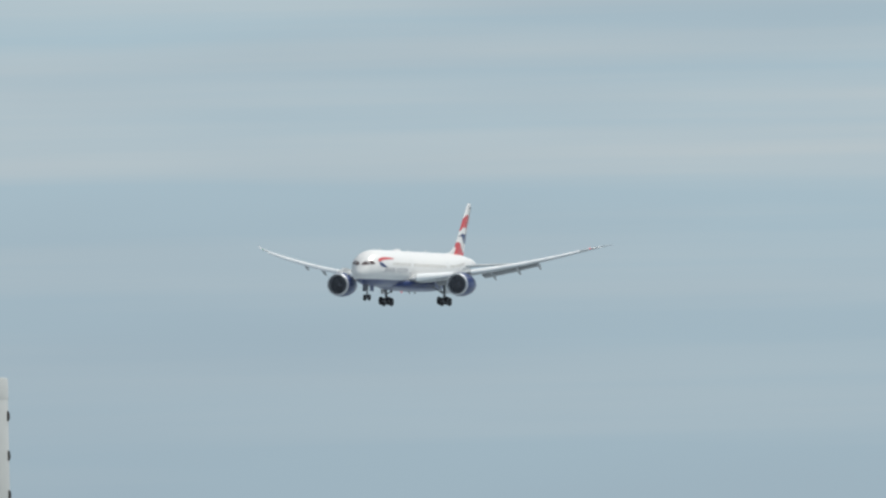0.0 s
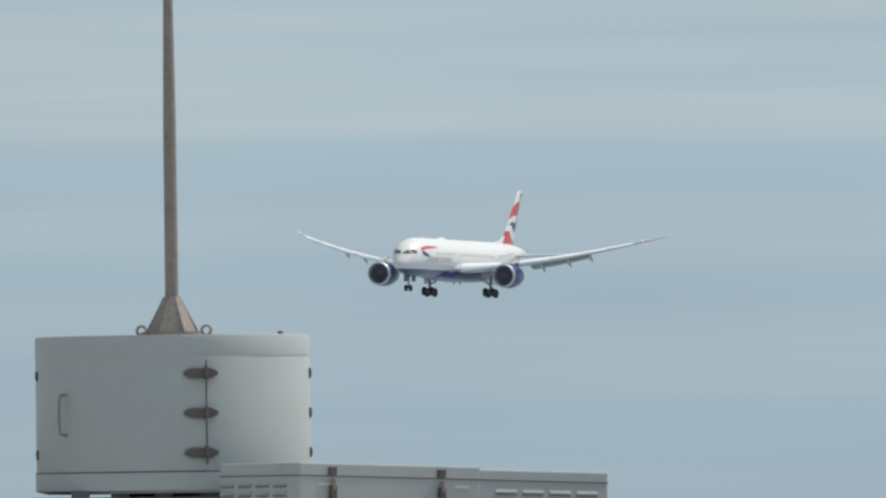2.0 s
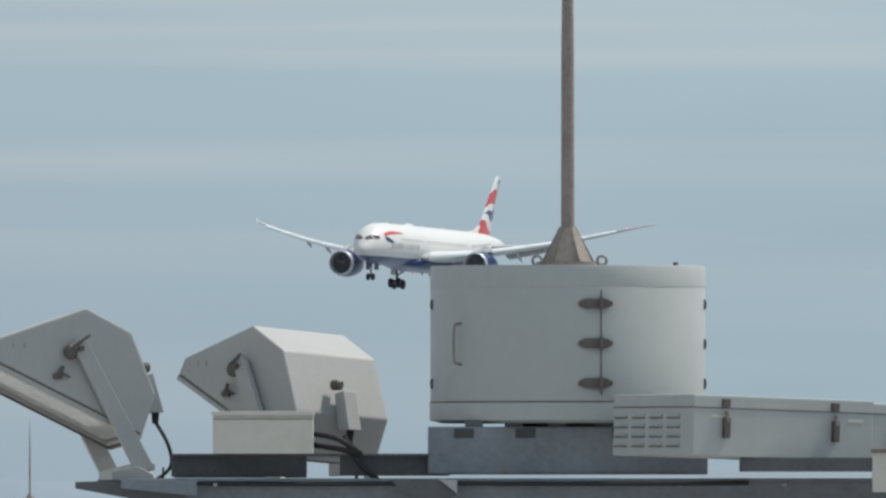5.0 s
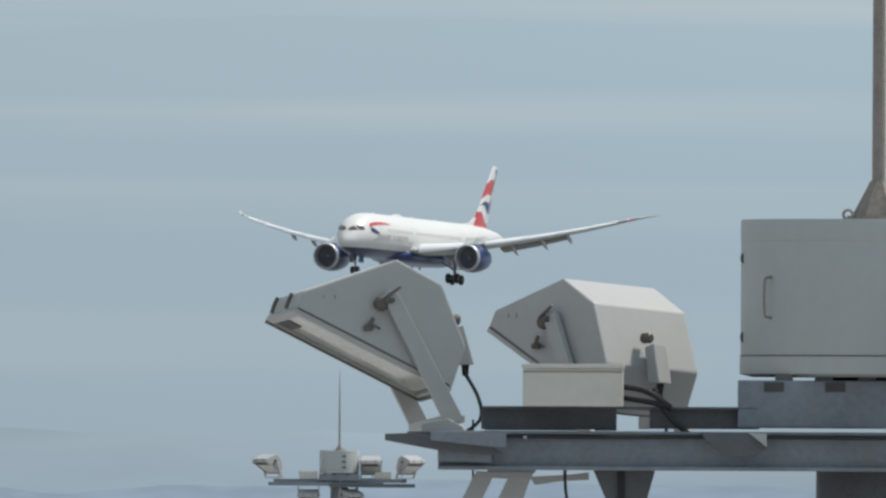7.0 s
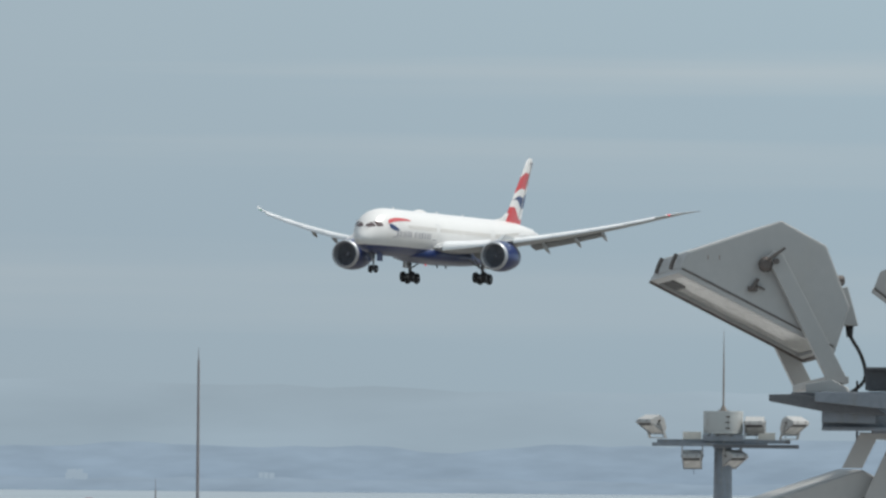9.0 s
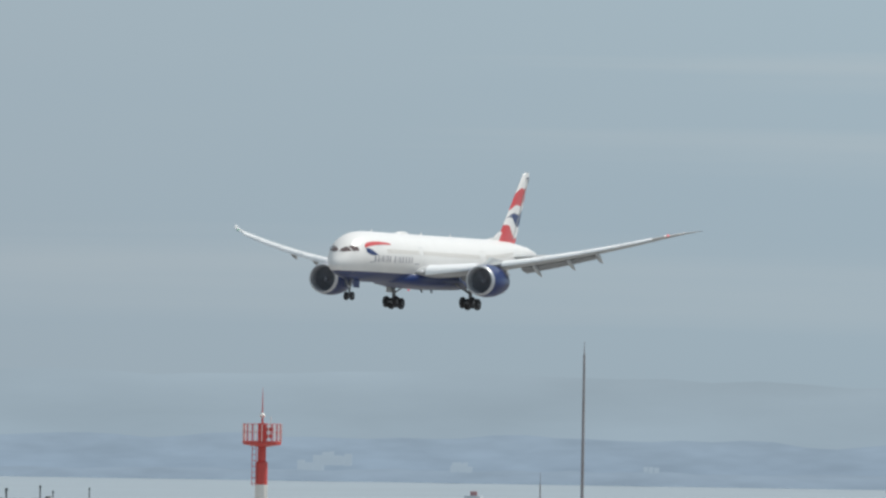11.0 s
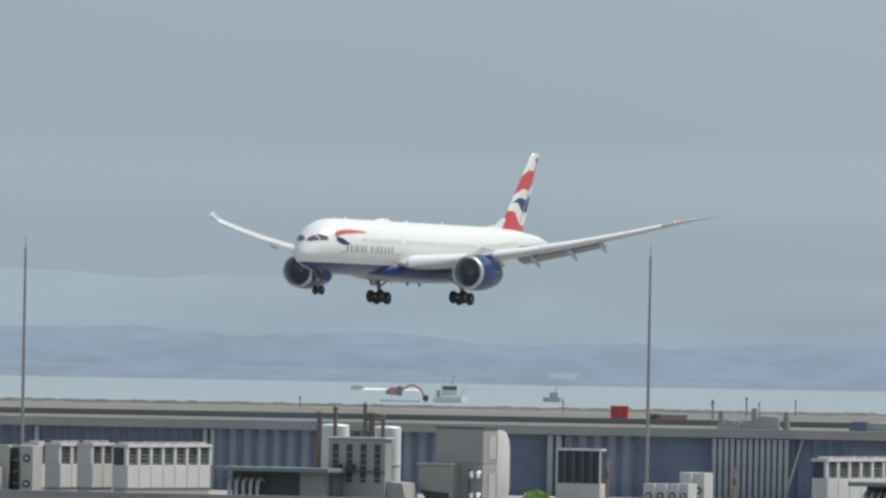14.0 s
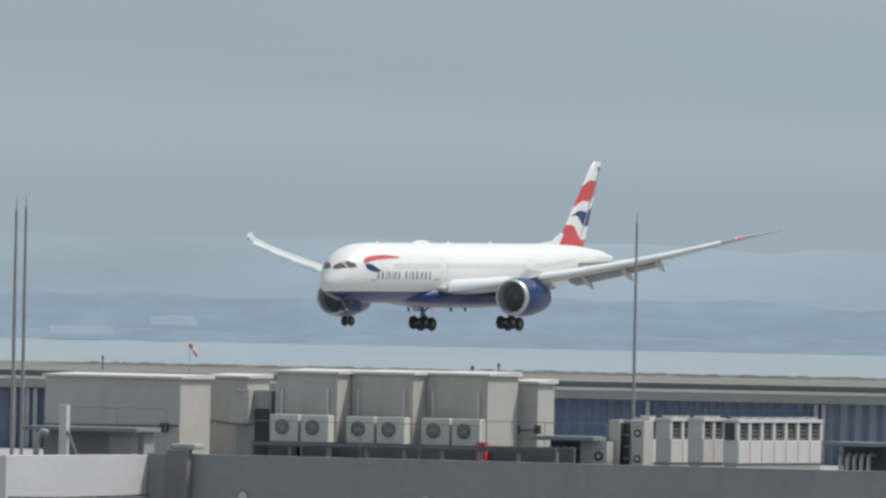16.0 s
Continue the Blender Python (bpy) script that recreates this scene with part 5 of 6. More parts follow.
# building: parapet in lengths, deck, and body
bl = bearing(-103.98, -12.82, RD)
body_w = 42.0
bz = roof_z
building = thing("terminal_annex", pose(bl.x - 1.0, bl.y - 1.2, 0, 0, 0, YAW), "grey flat-roofed concrete airport building with roof plant", "building")
part("roof_slab", box(0, body_w, 0.3, 22, bz - 0.6, bz), ROOF_DECK, building)
part("front_wall", box(0, body_w, 0.0, 0.3, 0, bz - 0.8), ROOF_GREY, building)
part("rear_wall", box(0, body_w, 21.7, 22, 0, bz - 0.6), ROOF_GREY, building)
part("side_wall", box(0, 0.3, 0.3, 21.7, 0, bz - 0.6), ROOF_GREY, building)
part("side_wall", box(body_w - 0.3, body_w, 0.3, 21.7, 0, bz - 0.6), ROOF_GREY, building)


def along(az):
    """Distance along the building's front of what is seen at bearing az."""
    o = Vector((bl.x - 1.0, bl.y - 1.2))
    u = Vector((math.cos(radians(YAW)), math.sin(radians(YAW))))
    r = Vector((math.sin(az / 1000), math.cos(az / 1000)))
    # o + s u = k r
    det = u.x * -r.y + r.x * u.y
    return ((-o.x) * -r.y - (-o.y) * -r.x) / det if det else 0


def parapet(name, az0, az1, el_top, mat, y0=0.0, drop=1.4):
    s0, s1 = along(az0), along(az1)
    z = bearing(0, el_top, RD).z
    part(name, box(s0, s1, y0 - 0.003, y0 + 0.3, bz - drop, z, 0.01), mat, building)
    return s0, s1, z


# the wing on the left stands forward; its white flank runs back to the grey parapet
sw = along(-94.55)
zw = bearing(0, -10.93, RD).z
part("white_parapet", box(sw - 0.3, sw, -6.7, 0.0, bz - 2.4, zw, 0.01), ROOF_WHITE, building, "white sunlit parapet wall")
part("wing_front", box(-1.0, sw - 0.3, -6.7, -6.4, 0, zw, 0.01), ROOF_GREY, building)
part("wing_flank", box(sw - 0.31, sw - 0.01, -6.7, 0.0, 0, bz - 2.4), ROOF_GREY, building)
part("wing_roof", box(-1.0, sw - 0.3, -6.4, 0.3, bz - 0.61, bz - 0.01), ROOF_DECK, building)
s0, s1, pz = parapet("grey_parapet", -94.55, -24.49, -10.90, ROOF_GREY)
for k in range(1, 6):
    x = s0 + (s1 - s0) * k / 6
    part("parapet_joint", box(x - 0.012, x + 0.012, -0.008, 0.0, bz - 1.4, pz), ROOF_GREY, building)
part("parapet_cap", box(s0, s1, -0.006, 0.31, pz, pz + 0.03, 0.006), ROOF_GREY, building)
x0, x1 = along(-93.28), along(-92.19)
part("duct_pillar", box(x0, x1, -0.30, -0.02, bz - 1.6, pz + 0.12, 0.03), PILLAR, building, "grey sheet-metal duct")
part("duct_hood", box(x0 + 0.03, x1 + 0.12, -0.20, 0.35, pz + 0.12, pz + 0.24, 0.05), PANEL_GREY, building)
for az in (-89.49, -79.98, -73.2, -63.7, -56.9):
    x = along(az)
    part("drain_spout", lathe([(0.09, -0.10), (0.10, -0.06), (0.06, 0.0)], 16, "y", None, Matrix.Translation((x, 0, bz - 0.58))), ROOF_WHITE, building, "", 50)
xb = along(-94.55)
part("wall_cable", tube([(xb + 0.02, -6.6, bz - 0.62), (xb + 0.02, -4, bz - 0.64), (xb + 0.02, 0, bz - 0.60)], 0.012), CABLE, building)


def panel_box(t, w, d, h, mat, n, roof_over=0.06):
    part("body", box(0, w, 0, d, 0, h, 0.015), mat, t)
    bm = box(-roof_over, w + roof_over, -roof_over, d + roof_over, h, h + 0.05)
    for v in bm.verts:
        if v.co.y > d * 0.5 and v.co.z > h + 0.01:
            v.co.z += 0.045
    part("roof", bm, UNIT_WHITE, t, "pale roof sheet pitched to the front")
    for k in range(1, n):
        part("panel_joint", box(w * k / n - 0.008, w * k / n + 0.008, -0.006, 0.0, 0.02, h - 0.02), PANEL_GREY, t)


def condenser(x, y, z, parent_m, label, group):
    c = thing("condenser", parent_m @ Matrix.Translation((x, y, z)), label, "air conditioner", group)
    part("case", box(0, 0.64, 0, 0.3, 0.05, 0.62, 0.02), CREAM, c)
    part("fan_recess", lathe([(0.165, -0.012), (0.165, 0.0)], 28, "y", None, Matrix.Translation((0.28, 0, 0.36))), GRILLE, c, "dark round fan grille")
    for r in (0.06, 0.11, 0.165):
        part("grille_ring", lathe([(r - 0.005, -0.016), (r + 0.005, -0.016), (r + 0.005, -0.022), (r - 0.005, -0.022)], 28, "y", None, Matrix.Translation((0.28, 0, 0.36)), False), UNIT_WHITE, c)
    for k in range(4):
        a = math.pi * k / 4
        part("grille_bar", rod((0.28 - 0.165 * math.cos(a), -0.02, 0.36 - 0.165 * math.sin(a)), (0.28 + 0.165 * math.cos(a), -0.02, 0.36 + 0.165 * math.sin(a)), 0.004, None, 6), UNIT_WHITE, c)
    for x in (0.08, 0.56):
        part("foot", box(x - 0.03, x + 0.03, 0.02, 0.28, 0, 0.05), DARK_STEEL, c)
    return c


# three plant rooms, each with two condensers before it
for b in ((-87.98, -84.65, -6.61, -10.29), (-84.03, -80.71, -6.59, -10.33), (-80.12, -76.83, -6.57, -10.34)):
    t, w, h = roof_thing("plant_room", *b, "grey-beige sheet-metal plant room with pale roof", "plant room", "plant rooms", RD + 2.2)
    panel_box(t, w, 1.55, h, PANEL, 1)
    legs(t, w, 1.55, t.location.z - bz)
    for x in (w * 0.12, w * 0.86):
        part("downpipe", rod((x, -0.04, 0.05), (x, -0.04, h * 0.78), 0.03), UNIT_WHITE, t)
    for x in (0.24, 0.24 + 0.70):
        condenser(x, -0.75, 0.0, t.matrix_basis, "white condenser unit with a round fan grille", "condensers before the plant rooms")
        part("unit_stand", box(x, x + 0.6, -0.72, -0.45, bz - t.location.z, 0.0), DARK_STEEL, t)
t, w, h = roof_thing("long_plant_room", -99.94, -92.65, -7.02, -10.37, "long beige sheet-metal plant room with a weathered roof", "plant room", "", RD + 5.0, bz)
panel_box(t, w, 1.5, h, PANEL, 1)
part("cable_run", rod((0, -0.03, h * 0.42), (w, -0.03, h * 0.44), 0.016, None, 8), RUST, t, "rusty brown cable run")
part("vent_cowl", box(w * 0.87, w * 0.92, -0.12, 0.0, h * 0.36, h * 0.47, 0.01), GRILLE, t, "black vent cowl")
t, w, h = roof_thing("plant_room", -91.53, -89.36, -6.93, -10.20, "small beige plant room beside the long one", "plant room", "plant rooms", RD + 6.2, bz)
panel_box(t, w, 1.1, h, PANEL, 1)
part("cable_run", rod((0, -0.03, h * 0.50), (w, -0.03, h * 0.44), 0.016, None, 8), RUST, t, "rusty brown cable run")
t, w, h = roof_thing("duct_unit", -90.00, -88.12, -7.52, -10.17, "grey ducted air unit with an angled intake", "air handler", "", RD + 2.8, bz)
part("body", box(0, w, 0, 0.9, 0, h, 0.02), PANEL_GREY, t)
part("intake", prism([(-0.02, h * 0.55), (w * 0.5, h * 0.55), (w * 0.5, h + 0.02), (-0.02, h * 0.8)], 0.25, "xz", 0.01), PANEL, t).location.y = -0.25
part("louvre_face", box(w * 0.55, w * 0.95, -0.02, 0.0, 0.1, h * 0.75), GRILLE, t)
t, w, h = roof_thing("plant_room", -75.50, -74.28, -6.91, -10.35, "narrow beige plant room with black cowls", "plant room", "plant rooms", RD + 3.2, bz)
panel_box(t, w, 0.85, h, PANEL, 1)
for x in (0.02, w + 0.25):
    part("vent_cowl", box(min(x, w) - 0.02, min(x, w) + 0.10, -0.12, 0.0, h * 0.42, h * 0.52, 0.01), GRILLE, t, "black vent cowl")
part("pipe_run", rod((0, -0.06, h * 0.46), (w, -0.06, h * 0.46), 0.015), DARK_STEEL, t)

# pipe-entry huts: a dark canopy over four bent white pipes
for b, n in (((-74.10, -71.25, -9.60, -10.96), 4), ((-58.84, -53.26, -9.61, -10.91), 5), ((-100.50, -94.91, -9.61, -10.93), 0), ((-25.79, -21.82, -9.83, -10.63), 4)):
    t, w, h = roof_thing("pipe_hut", *b, "low pipe-entry hut with a blue-grey canopy", "roof hut", "pipe huts", RD + 0.9, bz)
    part("canopy", box(-0.12, w + 0.12, -0.30, 0.9, h - 0.09, h, 0.012), HOOD, t, "blue-grey sheet canopy")
    part("back_wall", box(0.05, w, 0.35, 0.85, 0, h - 0.09, 0.01), ROOF_DECK if n else PANEL_GREY, t)
    part("end_panel", box(w * 0.72, w * 0.95, 0.05, 0.33, 0, h - 0.09, 0.01), PANEL_GREY, t)
    for k in range(n):
        x = 0.14 + k * 0.16
        part("bent_pipe", tube([(x, 0.34, h * 0.62), (x, 0.15, h * 0.66), (x, 0.02, h * 0.55), (x, 0.0, h * 0.3), (x, 0.0, 0.02)], 0.043), UNIT_WHITE, t, "white lagged pipe")


def chiller_bank(b, n, label, d_off, end_panel=False):
    # the bank runs away from the eye: its long face looks to the right, its end to the front
    az0, az1, el1, el0 = b
    t, w, h = roof_thing("chiller_bank", az0 + 0.55, az1, el1, el0, label, "chiller", "chiller banks", RD + d_off)
    t.matrix_basis = Matrix.Translation(t.location) @ pose(0, 0, 0, 0, 0, YAW + 90)
    w = w * math.cos(radians(YAW)) / math.sin(radians(-YAW) - az0 / 1000)
    part("plinth", box(0.02, w - 0.02, 0.03, 0.32, bz - t.location.z, 0.0), PANEL_GREY, t)
    part("lower_case", box(0, w, 0, 0.34, 0.0, h * 0.5, 0.015), UNIT_WHITE, t)
    part("coil_core", box(0.03, w - 0.03, 0.06, 0.33, h * 0.5, h * 0.88), GRILLE, t, "dark coil core")
    if end_panel:
        part("end_panel", box(0.0, 0.03, 0.062, 0.335, h * 0.5, h * 0.88), UNIT_WHITE, t)
    part("top_deck", box(-0.02, w + 0.02, -0.02, 0.36, h * 0.88, h * 0.95, 0.01), UNIT_WHITE, t)
    step = w / n
    for k in range(n + 1):
        x = min(max(k * step, 0.03), w - 0.03)
        part("coil_post", box(x - 0.065, x + 0.065, 0.0, 0.06, h * 0.5, h * 0.88), UNIT_WHITE, t)
        part("case_joint", box(x - 0.015, x + 0.015, -0.005, 0.0, 0.03, h * 0.5), PANEL_GREY, t)
    for k in range(n):
        x = (k + 0.5) * step
        for j in range(4):
            z = h * (0.545 + 0.085 * j)
            part("coil_fin", box(k * step + 0.07, (k + 1) * step - 0.07, 0.035, 0.055, z - 0.007, z + 0.007), PANEL_GREY, t)
        part("fan_collar", lathe([(0.15, h * 0.95), (0.16, h), (0.14, h), (0.13, h * 0.95)], 18, "z", None, Matrix.Translation((x, 0.17, 0)), False), UNIT_WHITE, t)
    return t


chiller_bank((-64.41, -59.44, -8.45, -10.86), 7, "white modular chiller bank with dark coil grilles", 0.3)
chiller_bank((-69.05, -67.86, -8.46, -10.90), 1, "white chiller module with a dark coil grille", 4.6, True)
chiller_bank((-67.92, -66.08, -8.44, -10.88), 2, "white chiller modules with dark coil grilles", 3.2, True)
chiller_bank((-66.25, -64.52, -8.41, -10.85), 2, "white chiller modules with dark coil grilles", 1.8, True)
chiller_bank((-27.98, -23.25, -8.55, -10.81), 7, "white modular chiller bank with dark coil grilles", 1.2)
chiller_bank((-21.09, -19.09, -8.71, -10.86), 3, "white chiller modules with dark coil grilles", 1.0)


def split_stack(b, rows, label, d_off=1.0, mat=UNIT_WHITE):
    t, w, h = roof_thing("split_unit", *b, label, "air conditioner", "split units", RD + d_off, bz + 0.04)
    part("case", box(0, w, 0, 0.5, 0, h, 0.015), mat, t)
    part("side_grille", box(-0.012, 0.0, 0.05, 0.45, 0.06, h - 0.06), GRILLE, t)
    for k in range(rows):
        z = h * (k + 0.5) / rows
        part("fan_grille", lathe([(min(w, h / rows) * 0.30, -0.015), (min(w, h / rows) * 0.30, 0.0)], 22, "y", None, Matrix.Translation((w * 0.5, 0, z))), GRILLE, t)
        part("hub", lathe([(0.04, -0.03), (0.04, -0.015)], 12, "y", None, Matrix.Translation((w * 0.5, 0, z))), UNIT_WHITE, t)
    legs(t, w, 0.5, 0.04)


t, w, h = roof_thing("tall_cabinet", -70.59, -70.03, -8.70, -10.91, "tall grey-beige equipment cabinet", "cabinet", "", RD + 0.8, bz)
part("body", box(0, w, 0, 0.6, 0, h, 0.01), PANEL, t)
part("side_door", box(w, w + 0.02, 0.06, 0.54, 0.06, h - 0.06), GRILLE, t)
t, w, h = roof_thing("coil_cabinet", -70.02, -69.42, -8.70, -10.91, "tall cabinet with a dark coil front", "cabinet", "", RD + 0.9, bz)
part("body", box(0, w, 0.03, 0.5, 0, h, 0.01), PANEL, t)
part("coil_face", box(0.04, w - 0.04, 0.0, 0.03, 0.08, h - 0.06), GRILLE, t, "dark coil face")
for k in range(3):
    z = h * (0.28 + 0.22 * k)
    part("coil_rail", box(0.04, w - 0.04, -0.012, 0.0, z - 0.015, z + 0.015), PANEL_GREY, t)
for b, r in (((-69.40, -68.75, -8.72, -10.89), 2), ((-71.49, -70.67, -9.86, -10.92), 1)):
    split_stack(b, r, "beige split unit with dark fan openings", 0.5, PANEL)
for b in ((-36.98, -36.39, -10.12, -11.12), (-36.36, -35.78, -10.11, -11.11), (-35.75, -35.16, -10.10, -11.10), (-35.13, -34.63, -10.09, -11.09)):
    split_stack(b, 1, "small white split unit in a row", 0.6)
for b in ((-35.10, -34.48, -9.50, -10.61), (-34.42, -33.80, -9.51, -10.60)):
    split_stack(b, 1, "small white split unit on a stand", 1.4)

# slotted intake house with two white tanks and rusty pipes behind
t, w, h = roof_thing("intake_house", -53.40, -50.38, -8.07, -10.84, "grey intake house with four dark slots", "plant room", "", RD + 0.8, bz)
part("body", box(0, w, 0, 0.36, 0, h, 0.02), PANEL_GREY, t)
part("cap", box(-0.04, w + 0.04, -0.04, 0.40, h, h + 0.04, 0.01), UNIT_WHITE, t)
for k in range(4):
    x = w * (0.13 + 0.245 * k)
    part("slot", box(x - 0.065, x + 0.065, -0.014, 0.0, h * 0.34, h * 0.92), GRILLE, t, "dark louvre slot")
    for j in range(5):
        z = h * (0.4 + 0.1 * j)
        part("slat", box(x - 0.06, x + 0.06, -0.022, -0.014, z - 0.012, z + 0.004), PANEL_GREY, t)
for x in (w * 0.18, w * 0.42):
    part("cowl", box(x - 0.05, x + 0.10, -0.18, -0.03, h * 0.5, h * 0.62, 0.02), GRILLE, t)
part("pipe_run", rod((w * 0.05, -0.05, h * 0.52), (w * 1.02, -0.05, h * 0.5), 0.014), DARK_STEEL, t)
part("side_ramp", prism([(w, 0), (w + 0.45, 0), (w + 0.35, h * 0.34), (w, h * 0.36)], 0.7, "xz", 0.01), PANEL_GREY, t).location.y = 0.1
for b in ((-54.10, -52.66, -7.34, -10.68), (-51.34, -49.95, -7.40, -10.70)):
    t, w, h = roof_thing("water_tank", *b, "white upright cylindrical tank", "tank", "white tanks", RD + 2.4, bz)
    part("shell", lathe([(w / 2, 0), (w / 2, h - 0.03), (w / 2 - 0.03, h), (0.02, h + 0.02)], 32, "z", None, Matrix.Translation((w / 2, w / 2, 0))), TANK_WHITE, t, "", 40)
    part("hoop", lathe([(w / 2 + 0.012, h * 0.5), (w / 2 + 0.012, h * 0.5 + 0.04)], 32, "z", None, Matrix.Translation((w / 2, w / 2, 0))), TANK_WHITE, t)
for b in ((-54.01, -53.75, -6.79, -10.76), (-53.16, -52.96, -6.51, -10.74), (-51.61, -51.43, -6.33, -10.72), (-51.31, -51.01, -6.77, -10.71), (-50.66, -50.48, -6.88, -10.70)):
    t, w, h = roof_thing("vent_stack", *b, "rusty upright vent pipe with a cowl", "pipe", "vent stacks", RD + 1.9, bz)
    part("pipe", rod((w / 2, 0, 0), (w / 2, 0, h), w / 2), RUST, t, "", 60)
    part("cowl", lathe([(w * 0.8, h), (w * 0.75, h + 0.03), (0.01, h + 0.08)], 12, "z", None, Matrix.Translation((w / 2, 0, 0))), RUST, t)
t, w, h = roof_thing("pipe_bridge", -51.60, -50.43, -6.86, -7.03, "thin pipe linking two vent stacks", "pipe", "", RD + 1.95)
part("pipe", rod((0, 0, 0), (w, 0, 0), 0.03), RUST, t)

# big air handler with a rounded white end
t, w, h = roof_thing("air_handler", -47.78, -45.30, -7.40, -10.81, "large beige-grey air handler with a rounded white end", "air handler", "", RD + 1.4, bz)
part("upper_case", box(0, w, 0, 0.8, h * 0.54, h, 0.02), PANEL_GREY, t)
part("top_sheet", box(-0.03, w + 0.03, -0.03, 0.82, h, h + 0.03), DARK_STEEL, t)
part("lower_case", box(w * 0.42, w - 0.002, 0.01, 0.79, 0, h * 0.54, 0.02), PANEL_GREY, t)
part("intake_hood", prism([(-0.20, h * 0.52), (w * 0.50, h * 0.52), (w * 0.50, h * 0.05), (0.06, h * 0.05), (-0.20, h * 0.22)], 0.55, "xz", 0.015), PANEL_GREY, t).location.y = -0.45
part("hood_lid", box(-0.23, w * 0.52, -0.48, 0.12, h * 0.52, h * 0.545, 0.006), PANEL, t)
# A flat dark plate paints the shadow in the hood's mouth.
part("hood_mouth", prism([(-0.17, h * 0.20), (w * 0.46, h * 0.16), (w * 0.46, h * 0.03), (0.06, h * 0.03)], 0.02, "xz"), GRILLE, t).location.y = -0.475
# rounded duct on the rear, seen past the side
profile = [(0.0, h * 0.10), (0.30, h * 0.06)] + [(0.36 + 0.36 * math.cos(radians(a)), h * 0.24 + h * 0.20 * math.sin(radians(a))) for a in (-70, -40, 0)] + [(0.36 + 0.36 * math.cos(radians(a)), h * 0.70 + h * 0.27 * math.sin(radians(a))) for a in (0, 30, 60, 90)] + [(0.0, h * 0.985)]
duct = part("rounded_end", prism(profile, w * 0.9, "xz", 0.01), UNIT_WHITE, t, "rounded white duct end", 40)
duct.matrix_basis = Matrix.Translation((w - 0.02, 0.8, 0)) @ pose(0, 0, 0, 0, 0, 90)
for z0, z1 in ((h * 0.60, h * 0.90), (h * 0.08, h * 0.42)):
    part("side_door", box(w, w + 0.012, 0.30, 0.70, z0, z1, 0.004), PANEL, t)
    part("door_seam", box(w, w + 0.015, 0.70, 0.72, z0, z1), DARK_STEEL, t)
for z in (h * 0.36, h * 0.08):
    for x in (w * 0.80, w * 0.94):
        part("valve", tube([(x, 0.0, z + 0.12), (x, -0.12, z + 0.1), (x + 0.03, -0.16, z)], 0.045), TANK_WHITE, t)
part("door_seam", box(w * 0.70, w * 0.73, -0.008, 0.01, h * 0.05, h * 0.48), DARK_STEEL, t)

# long slotted cabinet with a white box on it
t, w, h = roof_thing("slotted_cabinet", -19.15, -13.45, -8.30, -9.83, "long grey cabinet with dark upright slots", "cabinet", "", RD + 1.0, bz)
part("body", box(0, w, 0, 0.4, 0, h, 0.015), PANEL_GREY, t)
for k in range(7):
    x = w * (0.08 + 0.14 * k)
    part("slot", box(x - 0.06, x + 0.06, -0.012, 0.0, h * 0.25, h * 0.9), GRILLE, t)
part("top_box", box(w * 0.38, w * 0.9, 0.1, 0.5, h, h + 0.17, 0.01), UNIT_WHITE, t, "white flat box on top")

# louvred cooling unit
t, w, h = roof_thing("cooling_unit", -41.55, -39.20, -8.36, -11.36, "white cooling unit with a dark louvred upper part", "cooling unit", "", RD + 0.6, bz)
part("base", box(0, w, 0, 0.3, 0, h * 0.42, 0.015), UNIT_WHITE, t)
part("core", box(0.04, w - 0.04, 0.04, 0.27, h * 0.42, h * 0.96), GRILLE, t)
part("cap", box(-0.01, w + 0.01, -0.01, 0.31, h * 0.96, h, 0.01), UNIT_WHITE, t)
for k in range(6):
    x = w * k / 5
    part("post", box(max(x - 0.03, 0), min(x + 0.03, w), 0.0, 0.04, h * 0.42, h * 0.96), UNIT_WHITE if k in (0, 5) else DARK_STEEL, t)

# smaller roof things
t, w, h = roof_thing("hydrant_cabinet", -77.49, -76.99, -10.02, -10.87, "bright red hydrant cabinet at the parapet", "cabinet", "", RD - 0.2, bz + 0.1)
part("body", box(0, w, 0, 0.16, -0.1, h, 0.008), SIGNAL_RED, t)
part("door", box(0.015, w - 0.015, -0.008, 0, 0.06, h - 0.03), SIGNAL_RED, t)
t, w, h = roof_thing("white_post", -99.22, -98.81, -8.49, -10.96, "white square post with a slanting stay", "post", "", RD - 0.1, bz)
part("post", box(0, w, 0, w, 0, h, 0.01), UNIT_WHITE, t)
part("stay", rod((w, 0.05, h * 0.55), (w + 0.28, 0.05, 0.02), 0.03), GALV, t)
t, w, h = roof_thing("junction_post", -100.38, -99.62, -9.95, -10.98, "dark curved pipe stub on the roof", "pipe", "", RD + 0.3, bz)
part("stub", tube([(0, 0, 0), (0.02, 0, h * 0.6), (0.12, 0, h), (0.28, 0, h * 0.95)], 0.07), PANEL_GREY, t)
for b in ((-38.93, -38.79, -8.83, -11.19), (-32.31, -32.14, -9.23, -11.08)):
    t, w, h = roof_thing("marker_pipe", *b, "thin ochre upright pipe", "pipe", "ochre pipes", RD + 2.0, bz)
    part("pipe", rod((0.03, 0, 0), (0.03, 0, h), 0.028), material("ochre_pipe", (0.36, 0.25, 0.14), 0.7), t)
    part("collar", lathe([(0.05, h * 0.6), (0.05, h * 0.75)], 10, "z", None, Matrix.Translation((0.03, 0, 0))), RUST, t)
